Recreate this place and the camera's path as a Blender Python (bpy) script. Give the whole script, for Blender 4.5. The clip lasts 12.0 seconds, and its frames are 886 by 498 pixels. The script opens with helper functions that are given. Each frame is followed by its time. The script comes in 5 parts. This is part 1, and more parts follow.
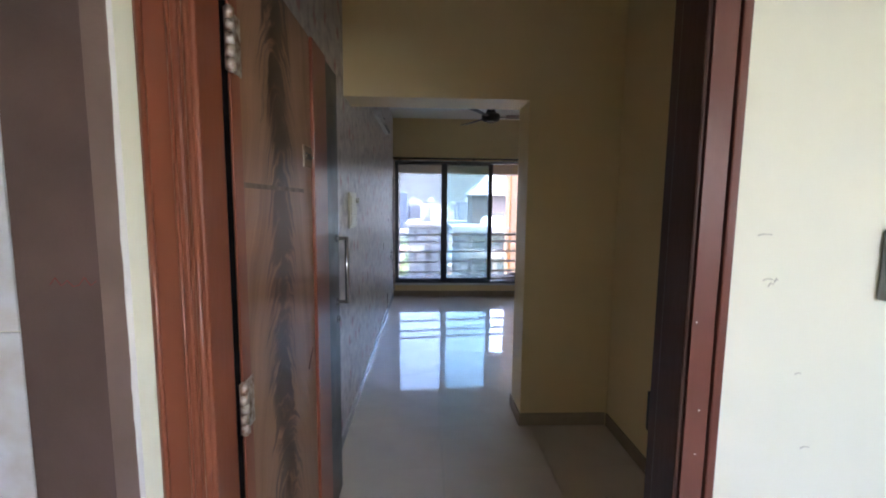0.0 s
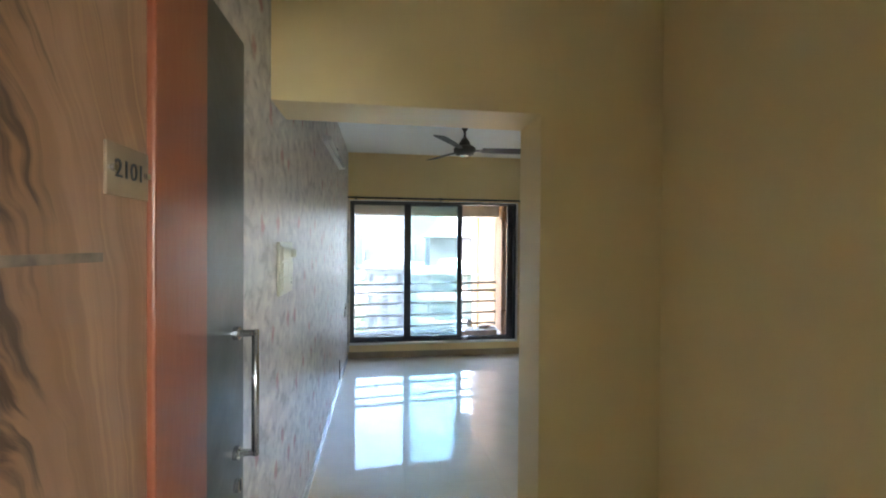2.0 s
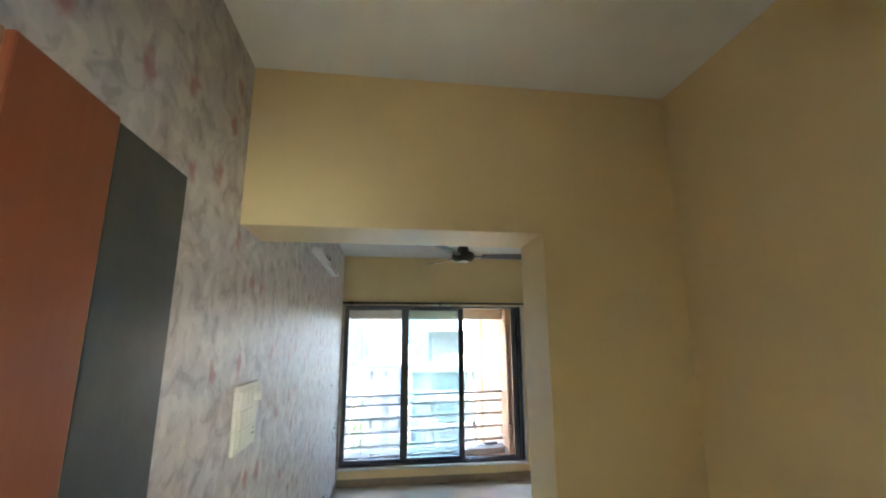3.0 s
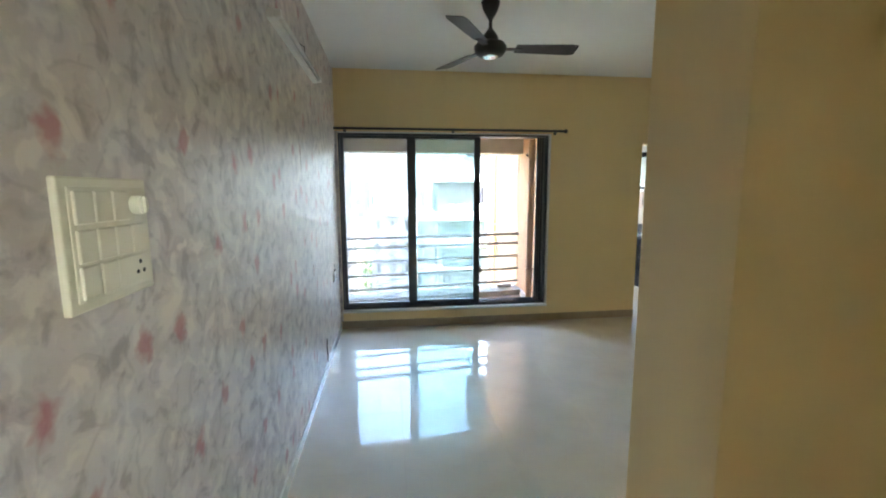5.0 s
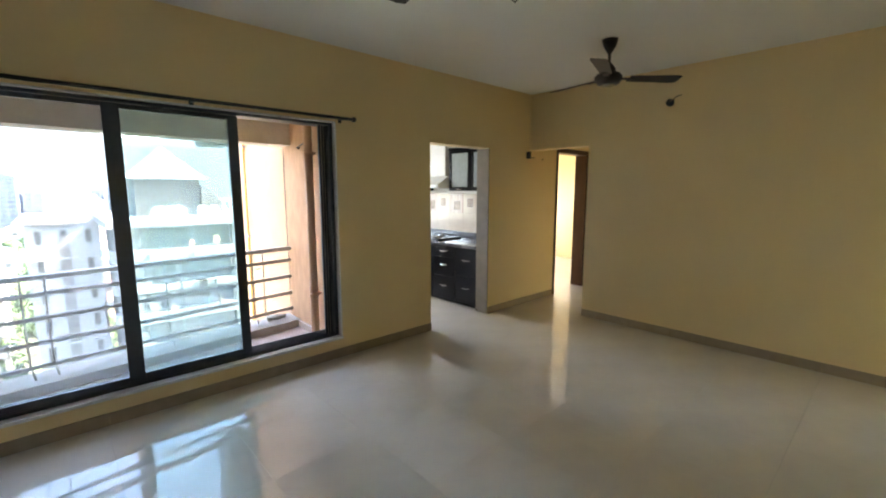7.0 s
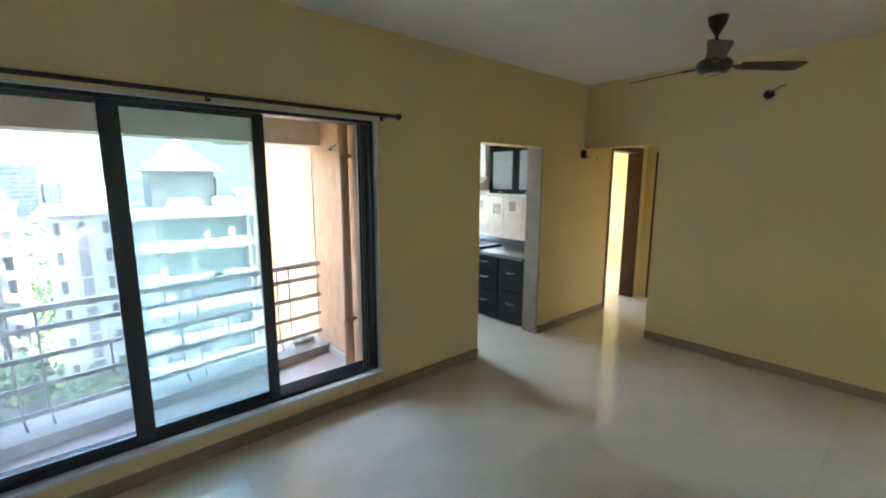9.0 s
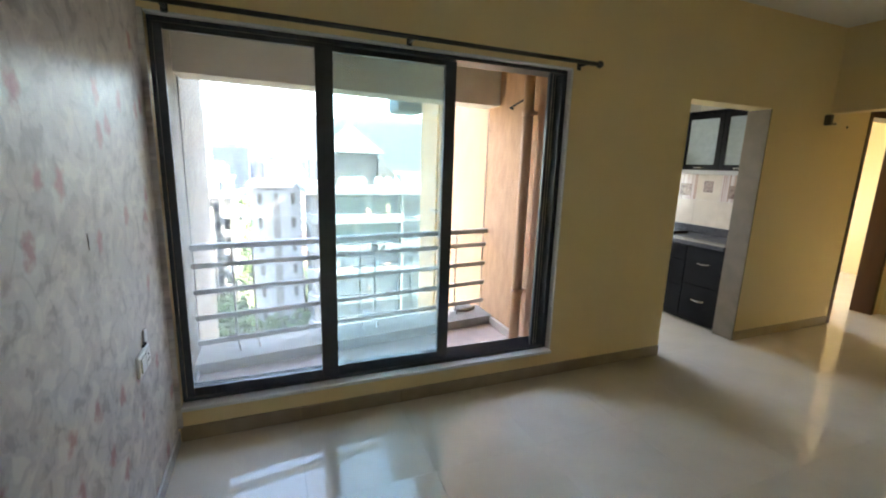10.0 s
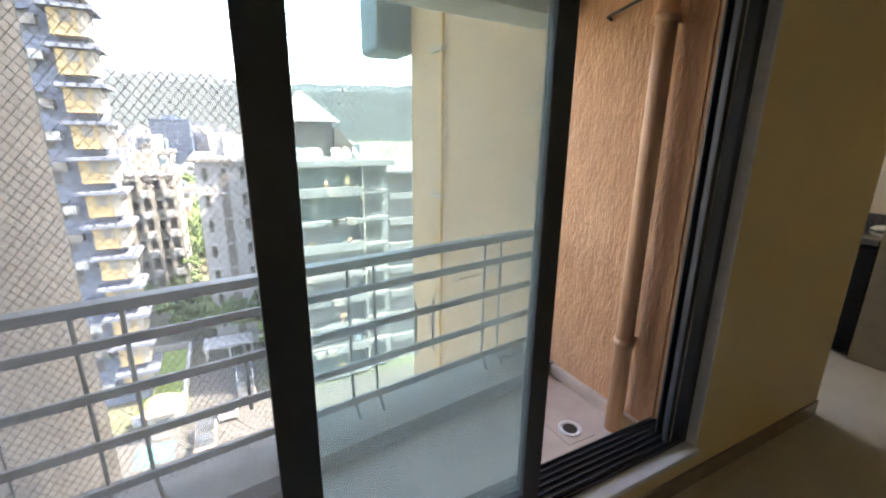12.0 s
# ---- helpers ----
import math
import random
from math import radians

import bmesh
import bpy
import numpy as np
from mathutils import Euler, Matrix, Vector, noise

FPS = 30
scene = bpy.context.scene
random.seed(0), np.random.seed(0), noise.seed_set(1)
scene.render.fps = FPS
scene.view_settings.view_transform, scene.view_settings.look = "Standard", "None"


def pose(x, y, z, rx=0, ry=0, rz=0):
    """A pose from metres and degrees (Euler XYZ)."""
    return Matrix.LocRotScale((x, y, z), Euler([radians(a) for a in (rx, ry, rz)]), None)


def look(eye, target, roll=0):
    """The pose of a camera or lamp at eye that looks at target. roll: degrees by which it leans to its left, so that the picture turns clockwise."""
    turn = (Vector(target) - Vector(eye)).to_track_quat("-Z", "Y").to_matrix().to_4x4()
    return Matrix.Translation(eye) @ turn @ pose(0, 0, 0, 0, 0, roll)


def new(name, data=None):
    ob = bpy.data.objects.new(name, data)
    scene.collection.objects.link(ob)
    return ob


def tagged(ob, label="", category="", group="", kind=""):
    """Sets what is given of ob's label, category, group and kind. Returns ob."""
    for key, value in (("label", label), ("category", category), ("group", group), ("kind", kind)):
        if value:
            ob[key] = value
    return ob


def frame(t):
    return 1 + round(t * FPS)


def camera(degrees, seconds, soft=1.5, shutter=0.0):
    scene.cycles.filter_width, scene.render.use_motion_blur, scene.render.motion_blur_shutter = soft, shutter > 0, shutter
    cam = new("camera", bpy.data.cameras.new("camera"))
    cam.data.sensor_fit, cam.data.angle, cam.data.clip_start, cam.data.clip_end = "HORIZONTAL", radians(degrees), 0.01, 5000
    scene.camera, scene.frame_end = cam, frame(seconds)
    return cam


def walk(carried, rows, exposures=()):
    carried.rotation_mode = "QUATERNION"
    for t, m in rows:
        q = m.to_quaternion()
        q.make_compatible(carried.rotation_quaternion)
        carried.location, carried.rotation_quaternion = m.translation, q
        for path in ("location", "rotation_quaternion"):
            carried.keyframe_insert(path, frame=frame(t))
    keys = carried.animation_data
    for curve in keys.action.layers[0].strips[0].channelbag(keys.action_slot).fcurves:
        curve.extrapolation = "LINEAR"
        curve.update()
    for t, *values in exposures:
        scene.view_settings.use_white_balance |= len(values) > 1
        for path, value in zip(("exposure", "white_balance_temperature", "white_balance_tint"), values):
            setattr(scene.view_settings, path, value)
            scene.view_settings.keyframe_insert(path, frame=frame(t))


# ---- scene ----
cam = camera(92.6, 12.0, soft=2.0)
PATH = [
    (0, (0.19, 0.851, 1.46), (0.275, 2.837, 1.245), 0.6),
    (0.5, (0.168, 1.083, 1.442), (0.266, 3.07, 1.235), 0.5),
    (1, (0.157, 1.273, 1.473), (0.298, 3.259, 1.284), 0.3),
    (1.5, (0.142, 1.508, 1.478), (0.352, 3.493, 1.352), 0.3),
    (2, (0.136, 1.718, 1.516), (0.423, 3.697, 1.497), 0.4),
    (2.5, (0.181, 1.841, 1.588), (0.493, 3.806, 1.8), 0.0),
    (3, (0.214, 1.949, 1.69), (0.481, 3.887, 2.103), -0.2),
    (3.5, (0.224, 2.048, 1.617), (0.445, 4.025, 1.821), -0.8),
    (3.7, (0.233, 2.099, 1.541), (0.429, 4.089, 1.572), -0.4),
    (5.3, (0.235, 3.037, 1.496), (0.532, 4.995, 1.219), -0.4),
    (5.5, (0.215, 3.155, 1.494), (0.575, 5.102, 1.216), -0.5),
    (6, (0.093, 3.479, 1.553), (0.714, 5.355, 1.245), 0.2),
    (6.5, (0.056, 3.758, 1.552), (1.011, 5.489, 1.247), 0.3),
    (7, (0.164, 4.041, 1.535), (1.504, 5.5, 1.255), 0.0),
    (7.2, (0.186, 4.133, 1.534), (1.632, 5.488, 1.26), -0.1),
    (8.8, (0.376, 4.685, 1.71), (1.809, 6.041, 1.384), 0.2),
    (9, (0.309, 4.731, 1.681), (1.604, 6.22, 1.358), 0.1),
    (9.5, (0.2, 4.836, 1.525), (1.108, 6.592, 1.22), 0.7),
    (10, (0.206, 5.072, 1.482), (0.945, 6.89, 1.092), 1.8),
    (10.5, (0.232, 5.428, 1.493), (0.903, 7.254, 1.031), 1.8),
    (11, (0.306, 5.845, 1.434), (0.92, 7.681, 0.934), 1.25),
    (11.5, (0.358, 6.247, 1.409), (1.016, 8.063, 0.889), 0.95),
    (12, (0.396, 6.602, 1.44), (1.288, 8.312, 0.914), 0.6),
]

EXPOSURES = [
    (0.0, 5.1, 6200, 25),
    (0.5, 5.6, 6200, 27),
    (1.2, 6.2, 6200, 14),
    (2.0, 6.25, 6500, 11),
    (3.0, 6.5, 6500, 11),
    (3.6, 6.55, 6500, 11),
    (5.5, 6.35, 6900, 8),
    (7.0, 6.0, 7200, 14),
    (9.0, 6.1, 6500, 6),
    (9.5, 6.05, 7000, 11),
    (10.5, 5.75, 7500, 12),
    (11.2, 5.5, 7900, 16),
    (12.0, 5.0, 8300, 18),
]

walk(cam, [(t, look(eye, target, roll)) for t, eye, target, roll in PATH], EXPOSURES)

# ---- world and light ----
world = bpy.data.worlds.new("sky")
scene.world = world
world.use_nodes = True
wn = world.node_tree
sky = wn.nodes.new("ShaderNodeTexSky")
sky.sky_type = "NISHITA"
sky.sun_disc = False
SUN_EL, SUN_AZ = 52.0, 112.0          # height, and the way it comes from, clockwise from +y
sky.sun_elevation, sky.sun_rotation = radians(SUN_EL), radians(SUN_AZ)
sky.air_density, sky.dust_density = 1.0, 2.5
wn.links.new(sky.outputs[0], wn.nodes["Background"].inputs[0])
wn.nodes["Background"].inputs[1].default_value = 0.15
sun = new("sun", bpy.data.lights.new("sun", "SUN"))
sun.data.energy, sun.data.angle, sun.data.color = 2.0, radians(0.5), (1.0, 0.95, 0.87)
az, el = radians(SUN_AZ), radians(SUN_EL)
sun.matrix_world = look((0, 0, 40), (-math.sin(az) * math.cos(el), -math.cos(az) * math.cos(el), 40 - math.sin(el)))


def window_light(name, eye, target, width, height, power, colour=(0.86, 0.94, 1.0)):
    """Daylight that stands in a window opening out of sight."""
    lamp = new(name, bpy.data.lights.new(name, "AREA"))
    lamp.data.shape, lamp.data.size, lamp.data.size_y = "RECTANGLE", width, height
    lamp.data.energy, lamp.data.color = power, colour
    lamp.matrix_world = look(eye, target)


window_light("kitchen_window_light", (3.2, 10.14, 1.5), (3.2, 9.0, 1.3), 1.2, 1.1, 0.28)
window_light("bedroom_window_light", (7.3, 10.44, 1.5), (7.3, 9.0, 1.2), 1.6, 1.2, 0.55, (1.0, 0.97, 0.9))
# Corridor daylight is assumed: unseen opening and lamp added behind the start.
window_light("assumed_corridor_light", (1.8, -1.44, 1.65), (1.7, 1.0, 1.4), 0.95, 0.85, 0.5, (0.9, 0.97, 1.0))

# ---- materials ----


def mat(name, a, b=None, scale=3.0, rough=0.5, metal=0.0, bump=0.0, bump_scale=80.0, stretch=(1, 1, 1), detail=4.0,
        rough_var=0.0, spec=0.5, coat=(0, 0), random_tint=0.0):
    """A surface of two near tones, mottled, with fine relief and uneven gloss."""
    m = bpy.data.materials.new(name)
    m.use_nodes = True
    nt = m.node_tree
    n, l = nt.nodes, nt.links
    p = n["Principled BSDF"]
    p.inputs["Roughness"].default_value, p.inputs["Metallic"].default_value = rough, metal
    p.inputs["Specular IOR Level"].default_value = spec
    p.inputs["Coat Weight"].default_value, p.inputs["Coat Roughness"].default_value = coat
    tc, mp = n.new("ShaderNodeTexCoord"), n.new("ShaderNodeMapping")
    mp.inputs["Scale"].default_value = stretch
    l.new(tc.outputs["Object"], mp.inputs[0])
    nz = n.new("ShaderNodeTexNoise")
    nz.inputs["Scale"].default_value, nz.inputs["Detail"].default_value = scale, detail
    l.new(mp.outputs[0], nz.inputs["Vector"])
    ramp = n.new("ShaderNodeValToRGB")
    ramp.color_ramp.elements[0].position, ramp.color_ramp.elements[1].position = 0.32, 0.68
    ramp.color_ramp.elements[0].color, ramp.color_ramp.elements[1].color = (*a, 1), (*(b or a), 1)
    l.new(nz.outputs["Fac"], ramp.inputs[0])
    out = ramp.outputs[0]
    if random_tint:
        info, hsv, mr = n.new("ShaderNodeObjectInfo"), n.new("ShaderNodeHueSaturation"), n.new("ShaderNodeMapRange")
        mr.inputs["To Min"].default_value, mr.inputs["To Max"].default_value = 1 - random_tint, 1 + random_tint
        l.new(info.outputs["Random"], mr.inputs[0])
        l.new(mr.outputs[0], hsv.inputs["Value"])
        l.new(out, hsv.inputs["Color"])
        out = hsv.outputs[0]
    l.new(out, p.inputs["Base Color"])
    if rough_var:
        mr = n.new("ShaderNodeMapRange")
        mr.inputs["To Min"].default_value, mr.inputs["To Max"].default_value = max(rough - rough_var, 0.02), rough + rough_var
        l.new(nz.outputs["Fac"], mr.inputs[0])
        l.new(mr.outputs[0], p.inputs["Roughness"])
    if bump:
        fine, bp = n.new("ShaderNodeTexNoise"), n.new("ShaderNodeBump")
        fine.inputs["Scale"].default_value, fine.inputs["Detail"].default_value = bump_scale, 3
        l.new(mp.outputs[0], fine.inputs["Vector"])
        bp.inputs["Strength"].default_value, bp.inputs["Distance"].default_value = bump, 0.01
        l.new(fine.outputs["Fac"], bp.inputs["Height"])
        l.new(bp.outputs[0], p.inputs["Normal"])
    return m


def glass_mat(name, colour, rough=0.0, dust_haze=0.012):
    """A clear pane; its dusty translucent veil also stands for haze and glare."""
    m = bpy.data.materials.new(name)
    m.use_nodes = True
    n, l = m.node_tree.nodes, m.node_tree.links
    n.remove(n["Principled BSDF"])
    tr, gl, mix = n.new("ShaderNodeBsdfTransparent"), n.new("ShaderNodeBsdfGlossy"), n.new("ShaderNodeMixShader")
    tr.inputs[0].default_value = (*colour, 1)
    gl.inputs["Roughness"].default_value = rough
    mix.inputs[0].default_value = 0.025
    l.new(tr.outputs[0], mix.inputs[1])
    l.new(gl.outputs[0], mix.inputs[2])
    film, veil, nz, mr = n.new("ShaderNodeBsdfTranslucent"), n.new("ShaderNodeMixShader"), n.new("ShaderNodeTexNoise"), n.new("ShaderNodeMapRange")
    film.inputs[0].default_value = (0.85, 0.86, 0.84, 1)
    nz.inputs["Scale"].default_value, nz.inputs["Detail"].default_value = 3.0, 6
    mr.inputs["To Min"].default_value, mr.inputs["To Max"].default_value = dust_haze * 0.5, dust_haze * 1.5
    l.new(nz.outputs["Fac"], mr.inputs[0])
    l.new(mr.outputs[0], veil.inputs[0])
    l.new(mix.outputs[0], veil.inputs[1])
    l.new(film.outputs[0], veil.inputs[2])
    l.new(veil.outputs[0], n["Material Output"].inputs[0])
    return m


M_WALL = mat("cream_paint", (0.87, 0.685, 0.37), (0.83, 0.645, 0.34), 1.3, 0.42, bump=0.08, bump_scale=120, rough_var=0.06)
M_CORR = mat("corridor_paint", (0.80, 0.80, 0.66), (0.74, 0.75, 0.62), 1.6, 0.5, bump=0.06, bump_scale=90)
M_CEIL = mat("white_ceiling", (0.88, 0.87, 0.83), (0.85, 0.84, 0.80), 0.9, 0.7, bump=0.05)
M_TILE = mat("vitrified_tile", (0.74, 0.66, 0.55), (0.68, 0.605, 0.50), 4.0, 0.30, rough_var=0.03, random_tint=0.008, detail=9, spec=0.12, coat=(0.75, 0.008))
M_GROUT = mat("grout", (0.64, 0.57, 0.47), (0.60, 0.53, 0.44), 20, 0.8)
M_SKIRT = mat("skirting_tile", (0.41, 0.325, 0.235), (0.36, 0.285, 0.205), 14, 0.25, random_tint=0.03)
M_SKIRTW = mat("pale_skirting", (0.66, 0.66, 0.66), (0.58, 0.58, 0.58), 12, 0.2)
# Raised and blued: glare on the black frame is put into the colour.
M_BLACK = mat("black_aluminium", (0.034, 0.042, 0.054), (0.042, 0.051, 0.065), 30, 0.36, rough_var=0.06, spec=0.5)
M_SILL = mat("white_marble", (0.82, 0.81, 0.80), (0.72, 0.71, 0.71), 7, 0.3, stretch=(1, 3, 3))
M_GLASS = glass_mat("clear_glass", (0.70, 0.735, 0.75), dust_haze=0.06)
M_GLASSG = glass_mat("green_glass", (0.85, 0.965, 0.95), dust_haze=0.045)
M_ORANGE = mat("orange_plaster", (0.60, 0.34, 0.20), (0.50, 0.27, 0.155), 7, 0.9, bump=1.0, bump_scale=36, stretch=(1, 2.1, 0.75))
M_BALC = mat("balcony_plaster", (0.66, 0.60, 0.55), (0.56, 0.50, 0.46), 4, 0.9, bump=0.6, bump_scale=30)
M_RED = mat("red_oxide_paint", (0.255, 0.073, 0.034), (0.205, 0.058, 0.028), 6, 0.3, bump=0.05, bump_scale=60, stretch=(1, 1, 0.2))
M_GREYLAM = mat("dark_grey_laminate", (0.056, 0.062, 0.062), (0.036, 0.042, 0.043), 7, 0.34, rough_var=0.12, detail=7, bump=0.05, bump_scale=40)
M_STEEL = mat("brushed_steel", (0.62, 0.62, 0.62), (0.5, 0.5, 0.5), 40, 0.25, metal=1.0, stretch=(1, 1, 8))
M_PLASTIC = mat("cream_plastic", (0.80, 0.77, 0.64), (0.76, 0.73, 0.6), 4, 0.35)
M_WHITE = mat("white_enamel", (0.80, 0.80, 0.79), (0.76, 0.76, 0.75), 6, 0.35)
M_DARK = mat("dark_rubber", (0.012, 0.012, 0.012), (0.02, 0.02, 0.02), 10, 0.6)
M_FAN = mat("dark_brown_enamel", (0.028, 0.023, 0.020), (0.042, 0.034, 0.03), 12, 0.5)
M_RAIL = mat("grey_rail_paint", (0.42, 0.39, 0.36), (0.32, 0.30, 0.275), 10, 0.5, bump=0.1)
M_BALCFLOOR = mat("balcony_tile", (0.57, 0.46, 0.41), (0.46, 0.37, 0.33), 6, 0.6, bump=0.1)
M_BALCL = mat("grey_balcony_plaster", (0.40, 0.335, 0.275), (0.28, 0.235, 0.195), 8, 0.9, bump=0.4, bump_scale=22, detail=8)
M_KERB = mat("cement_kerb", (0.34, 0.305, 0.27), (0.25, 0.225, 0.20), 9, 0.85, bump=0.3)


def wallpaper():
    """Lilac grey paper, pale scrolls, scattered red flowers; one drop of paper is half a metre wide."""
    m = mat("wallpaper", (0.50, 0.445, 0.44), (0.64, 0.59, 0.57), 5.0, 0.38, bump=0.12, bump_scale=60, rough_var=0.06)
    n, l = m.node_tree.nodes, m.node_tree.links
    p = n["Principled BSDF"]
    base = p.inputs["Base Color"].links[0].from_socket
    tc, mp = n.new("ShaderNodeTexCoord"), n.new("ShaderNodeMapping")
    sx, cx = n.new("ShaderNodeSeparateXYZ"), n.new("ShaderNodeCombineXYZ")
    l.new(tc.outputs["Object"], sx.inputs[0])
    l.new(sx.outputs["Y"], cx.inputs[0])
    l.new(sx.outputs["Z"], cx.inputs[1])
    l.new(cx.outputs[0], mp.inputs[0])

    def mix(fac, a, colour, amount):
        mx, mu = n.new("ShaderNodeMix"), n.new("ShaderNodeMath")
        mu.operation, mu.inputs[1].default_value = "MULTIPLY", amount
        l.new(fac, mu.inputs[0])
        mx.data_type = "RGBA"
        l.new(mu.outputs[0], mx.inputs["Factor"])
        l.new(a, mx.inputs["A"])
        mx.inputs["B"].default_value = (*colour, 1)
        return mx.outputs["Result"]

    def ramp(src, a, b):
        r = n.new("ShaderNodeMapRange")
        r.inputs["From Min"].default_value, r.inputs["From Max"].default_value = a, b
        l.new(src, r.inputs[0])
        return r.outputs[0]

    def noisy(scale, amount):
        nz, sub, ad = n.new("ShaderNodeTexNoise"), n.new("ShaderNodeVectorMath"), n.new("ShaderNodeVectorMath")
        nz.inputs["Scale"].default_value = scale
        l.new(mp.outputs[0], nz.inputs["Vector"])
        sub.operation, sub.inputs[1].default_value = "MULTIPLY_ADD", (amount,) * 3
        sub.inputs[2].default_value = (-amount / 2,) * 3
        l.new(nz.outputs["Color"], sub.inputs[0])
        l.new(mp.outputs[0], ad.inputs[0])
        l.new(sub.outputs[0], ad.inputs[1])
        return ad.outputs[0]
    # scrolls: thin rings of warped cells
    vo = n.new("ShaderNodeTexVoronoi")
    vo.voronoi_dimensions = "2D"
    vo.inputs["Scale"].default_value = 4.6
    l.new(noisy(5.0, 0.38), vo.inputs["Vector"])
    sn = n.new("ShaderNodeMath")
    sn.operation = "SINE"
    ml = n.new("ShaderNodeMath")
    ml.operation, ml.inputs[1].default_value = "MULTIPLY", 15.0
    l.new(vo.outputs["Distance"], ml.inputs[0])
    l.new(ml.outputs[0], sn.inputs[0])
    out = mix(ramp(sn.outputs[0], 0.45, 1.0), base, (0.62, 0.58, 0.55), 0.25)
    out = mix(ramp(sn.outputs[0], -0.7, -1.0), out, (0.26, 0.23, 0.23), 0.22)
    # leaves: soft pale blots
    bl = n.new("ShaderNodeTexNoise")
    bl.inputs["Scale"].default_value, bl.inputs["Detail"].default_value = 13.0, 4
    l.new(noisy(7.0, 0.15), bl.inputs["Vector"])
    out = mix(ramp(bl.outputs["Fac"], 0.53, 0.62), out, (0.72, 0.67, 0.62), 0.75)
    out = mix(ramp(bl.outputs["Fac"], 0.45, 0.35), out, (0.20, 0.16, 0.17), 0.45)
    # flowers
    fl = n.new("ShaderNodeTexVoronoi")
    fl.voronoi_dimensions = "2D"
    fl.inputs["Scale"].default_value = 4.4
    fm = n.new("ShaderNodeMapping")
    fm.inputs["Scale"].default_value = (1, 0.72, 1)
    l.new(noisy(22.0, 0.075), fm.inputs[0])
    l.new(fm.outputs[0], fl.inputs["Vector"])
    sep, pick, both = n.new("ShaderNodeSeparateColor"), n.new("ShaderNodeMath"), n.new("ShaderNodeMath")
    l.new(fl.outputs["Color"], sep.inputs[0])
    pick.operation, pick.inputs[1].default_value = "GREATER_THAN", 0.22
    l.new(sep.outputs[0], pick.inputs[0])
    both.operation = "MULTIPLY"
    l.new(ramp(fl.outputs["Distance"], 0.155, 0.06), both.inputs[0])
    l.new(pick.outputs[0], both.inputs[1])
    out = mix(both.outputs[0], out, (0.42, 0.11, 0.12), 0.68)
    l.new(out, p.inputs["Base Color"])
    return m


M_PAPER = wallpaper()
# Darker than M_RED; front and trim on the right of the entrance frame.
M_MAROON = mat("darker_frame_red", (0.15, 0.043, 0.028), (0.12, 0.034, 0.022), 8, 0.28, bump=0.1, bump_scale=50, stretch=(1, 1, 0.25))


def laminate():
    """Flame grain: brown veneer, a dark heart up the middle and fibres that sweep down and away from it."""
    m = mat("flame_laminate", (0.26, 0.138, 0.080), (0.345, 0.192, 0.118), 2.0, 0.36, rough_var=0.05, stretch=(1, 3, 0.8))
    n, l = m.node_tree.nodes, m.node_tree.links
    p = n["Principled BSDF"]
    base = p.inputs["Base Color"].links[0].from_socket
    tc, sp = n.new("ShaderNodeTexCoord"), n.new("ShaderNodeSeparateXYZ")
    l.new(tc.outputs["Object"], sp.inputs[0])

    def calc(op, a, b=None):
        q = n.new("ShaderNodeMath")
        q.operation = op
        for k, v in enumerate((a, b)):
            if v is None:
                continue
            if isinstance(v, (int, float)):
                q.inputs[k].default_value = v
            else:
                l.new(v, q.inputs[k])
        return q.outputs[0]

    def noisy(x, y, scale, detail):
        c, nz = n.new("ShaderNodeCombineXYZ"), n.new("ShaderNodeTexNoise")
        for k, v in enumerate((x, y)):
            l.new(v, c.inputs[k])
        nz.inputs["Scale"].default_value, nz.inputs["Detail"].default_value = scale, detail
        l.new(c.outputs[0], nz.inputs["Vector"])
        return calc("SUBTRACT", nz.outputs["Fac"], 0.5)

    def blend(fac, a, colour):
        mx = n.new("ShaderNodeMix")
        mx.data_type = "RGBA"
        l.new(fac, mx.inputs["Factor"])
        l.new(a, mx.inputs["A"])
        mx.inputs["B"].default_value = (*colour, 1)
        return mx.outputs["Result"]

    def ramp(src, a, b, top=1.0):
        r = n.new("ShaderNodeMapRange")
        r.interpolation_type = "SMOOTHSTEP"
        r.inputs["From Min"].default_value, r.inputs["From Max"].default_value, r.inputs["To Max"].default_value = a, b, top
        l.new(src, r.inputs[0])
        return r.outputs[0]
    flat = calc("MULTIPLY", sp.outputs["Y"], 0.0)
    wander = calc("MULTIPLY", noisy(sp.outputs["Z"], flat, 1.6, 2), 0.16)
    off = calc("ABSOLUTE", calc("ADD", calc("SUBTRACT", sp.outputs["Y"], 2.10), wander))
    along = calc("ADD", sp.outputs["Z"], calc("MULTIPLY", calc("MULTIPLY", off, off), 9.0))
    along = calc("ADD", along, calc("MULTIPLY", noisy(sp.outputs["Y"], sp.outputs["Z"], 4.0, 3), 0.36))
    fibre = noisy(calc("MULTIPLY", along, 1.7), calc("MULTIPLY", off, 0.8), 9.0, 8)
    fringe = noisy(calc("MULTIPLY", along, 3.4), calc("MULTIPLY", off, 1.3), 9.0, 8)
    broad = noisy(calc("MULTIPLY", along, 1.0), calc("MULTIPLY", off, 0.7), 3.2, 3)
    out = blend(ramp(fibre, -0.06, 0.22, 0.34), base, (0.145, 0.072, 0.034))
    out = blend(ramp(broad, -0.05, 0.18, 0.62), out, (0.17, 0.08, 0.038))
    out = blend(ramp(fringe, 0.0, -0.20, 0.24), out, (0.52, 0.31, 0.165))
    edge = calc("ADD", off, calc("MULTIPLY", fringe, 0.46))
    edge = calc("ADD", edge, calc("MULTIPLY", broad, 0.16))
    out = blend(ramp(edge, 0.130, 0.020, 0.88), out, (0.040, 0.022, 0.015))
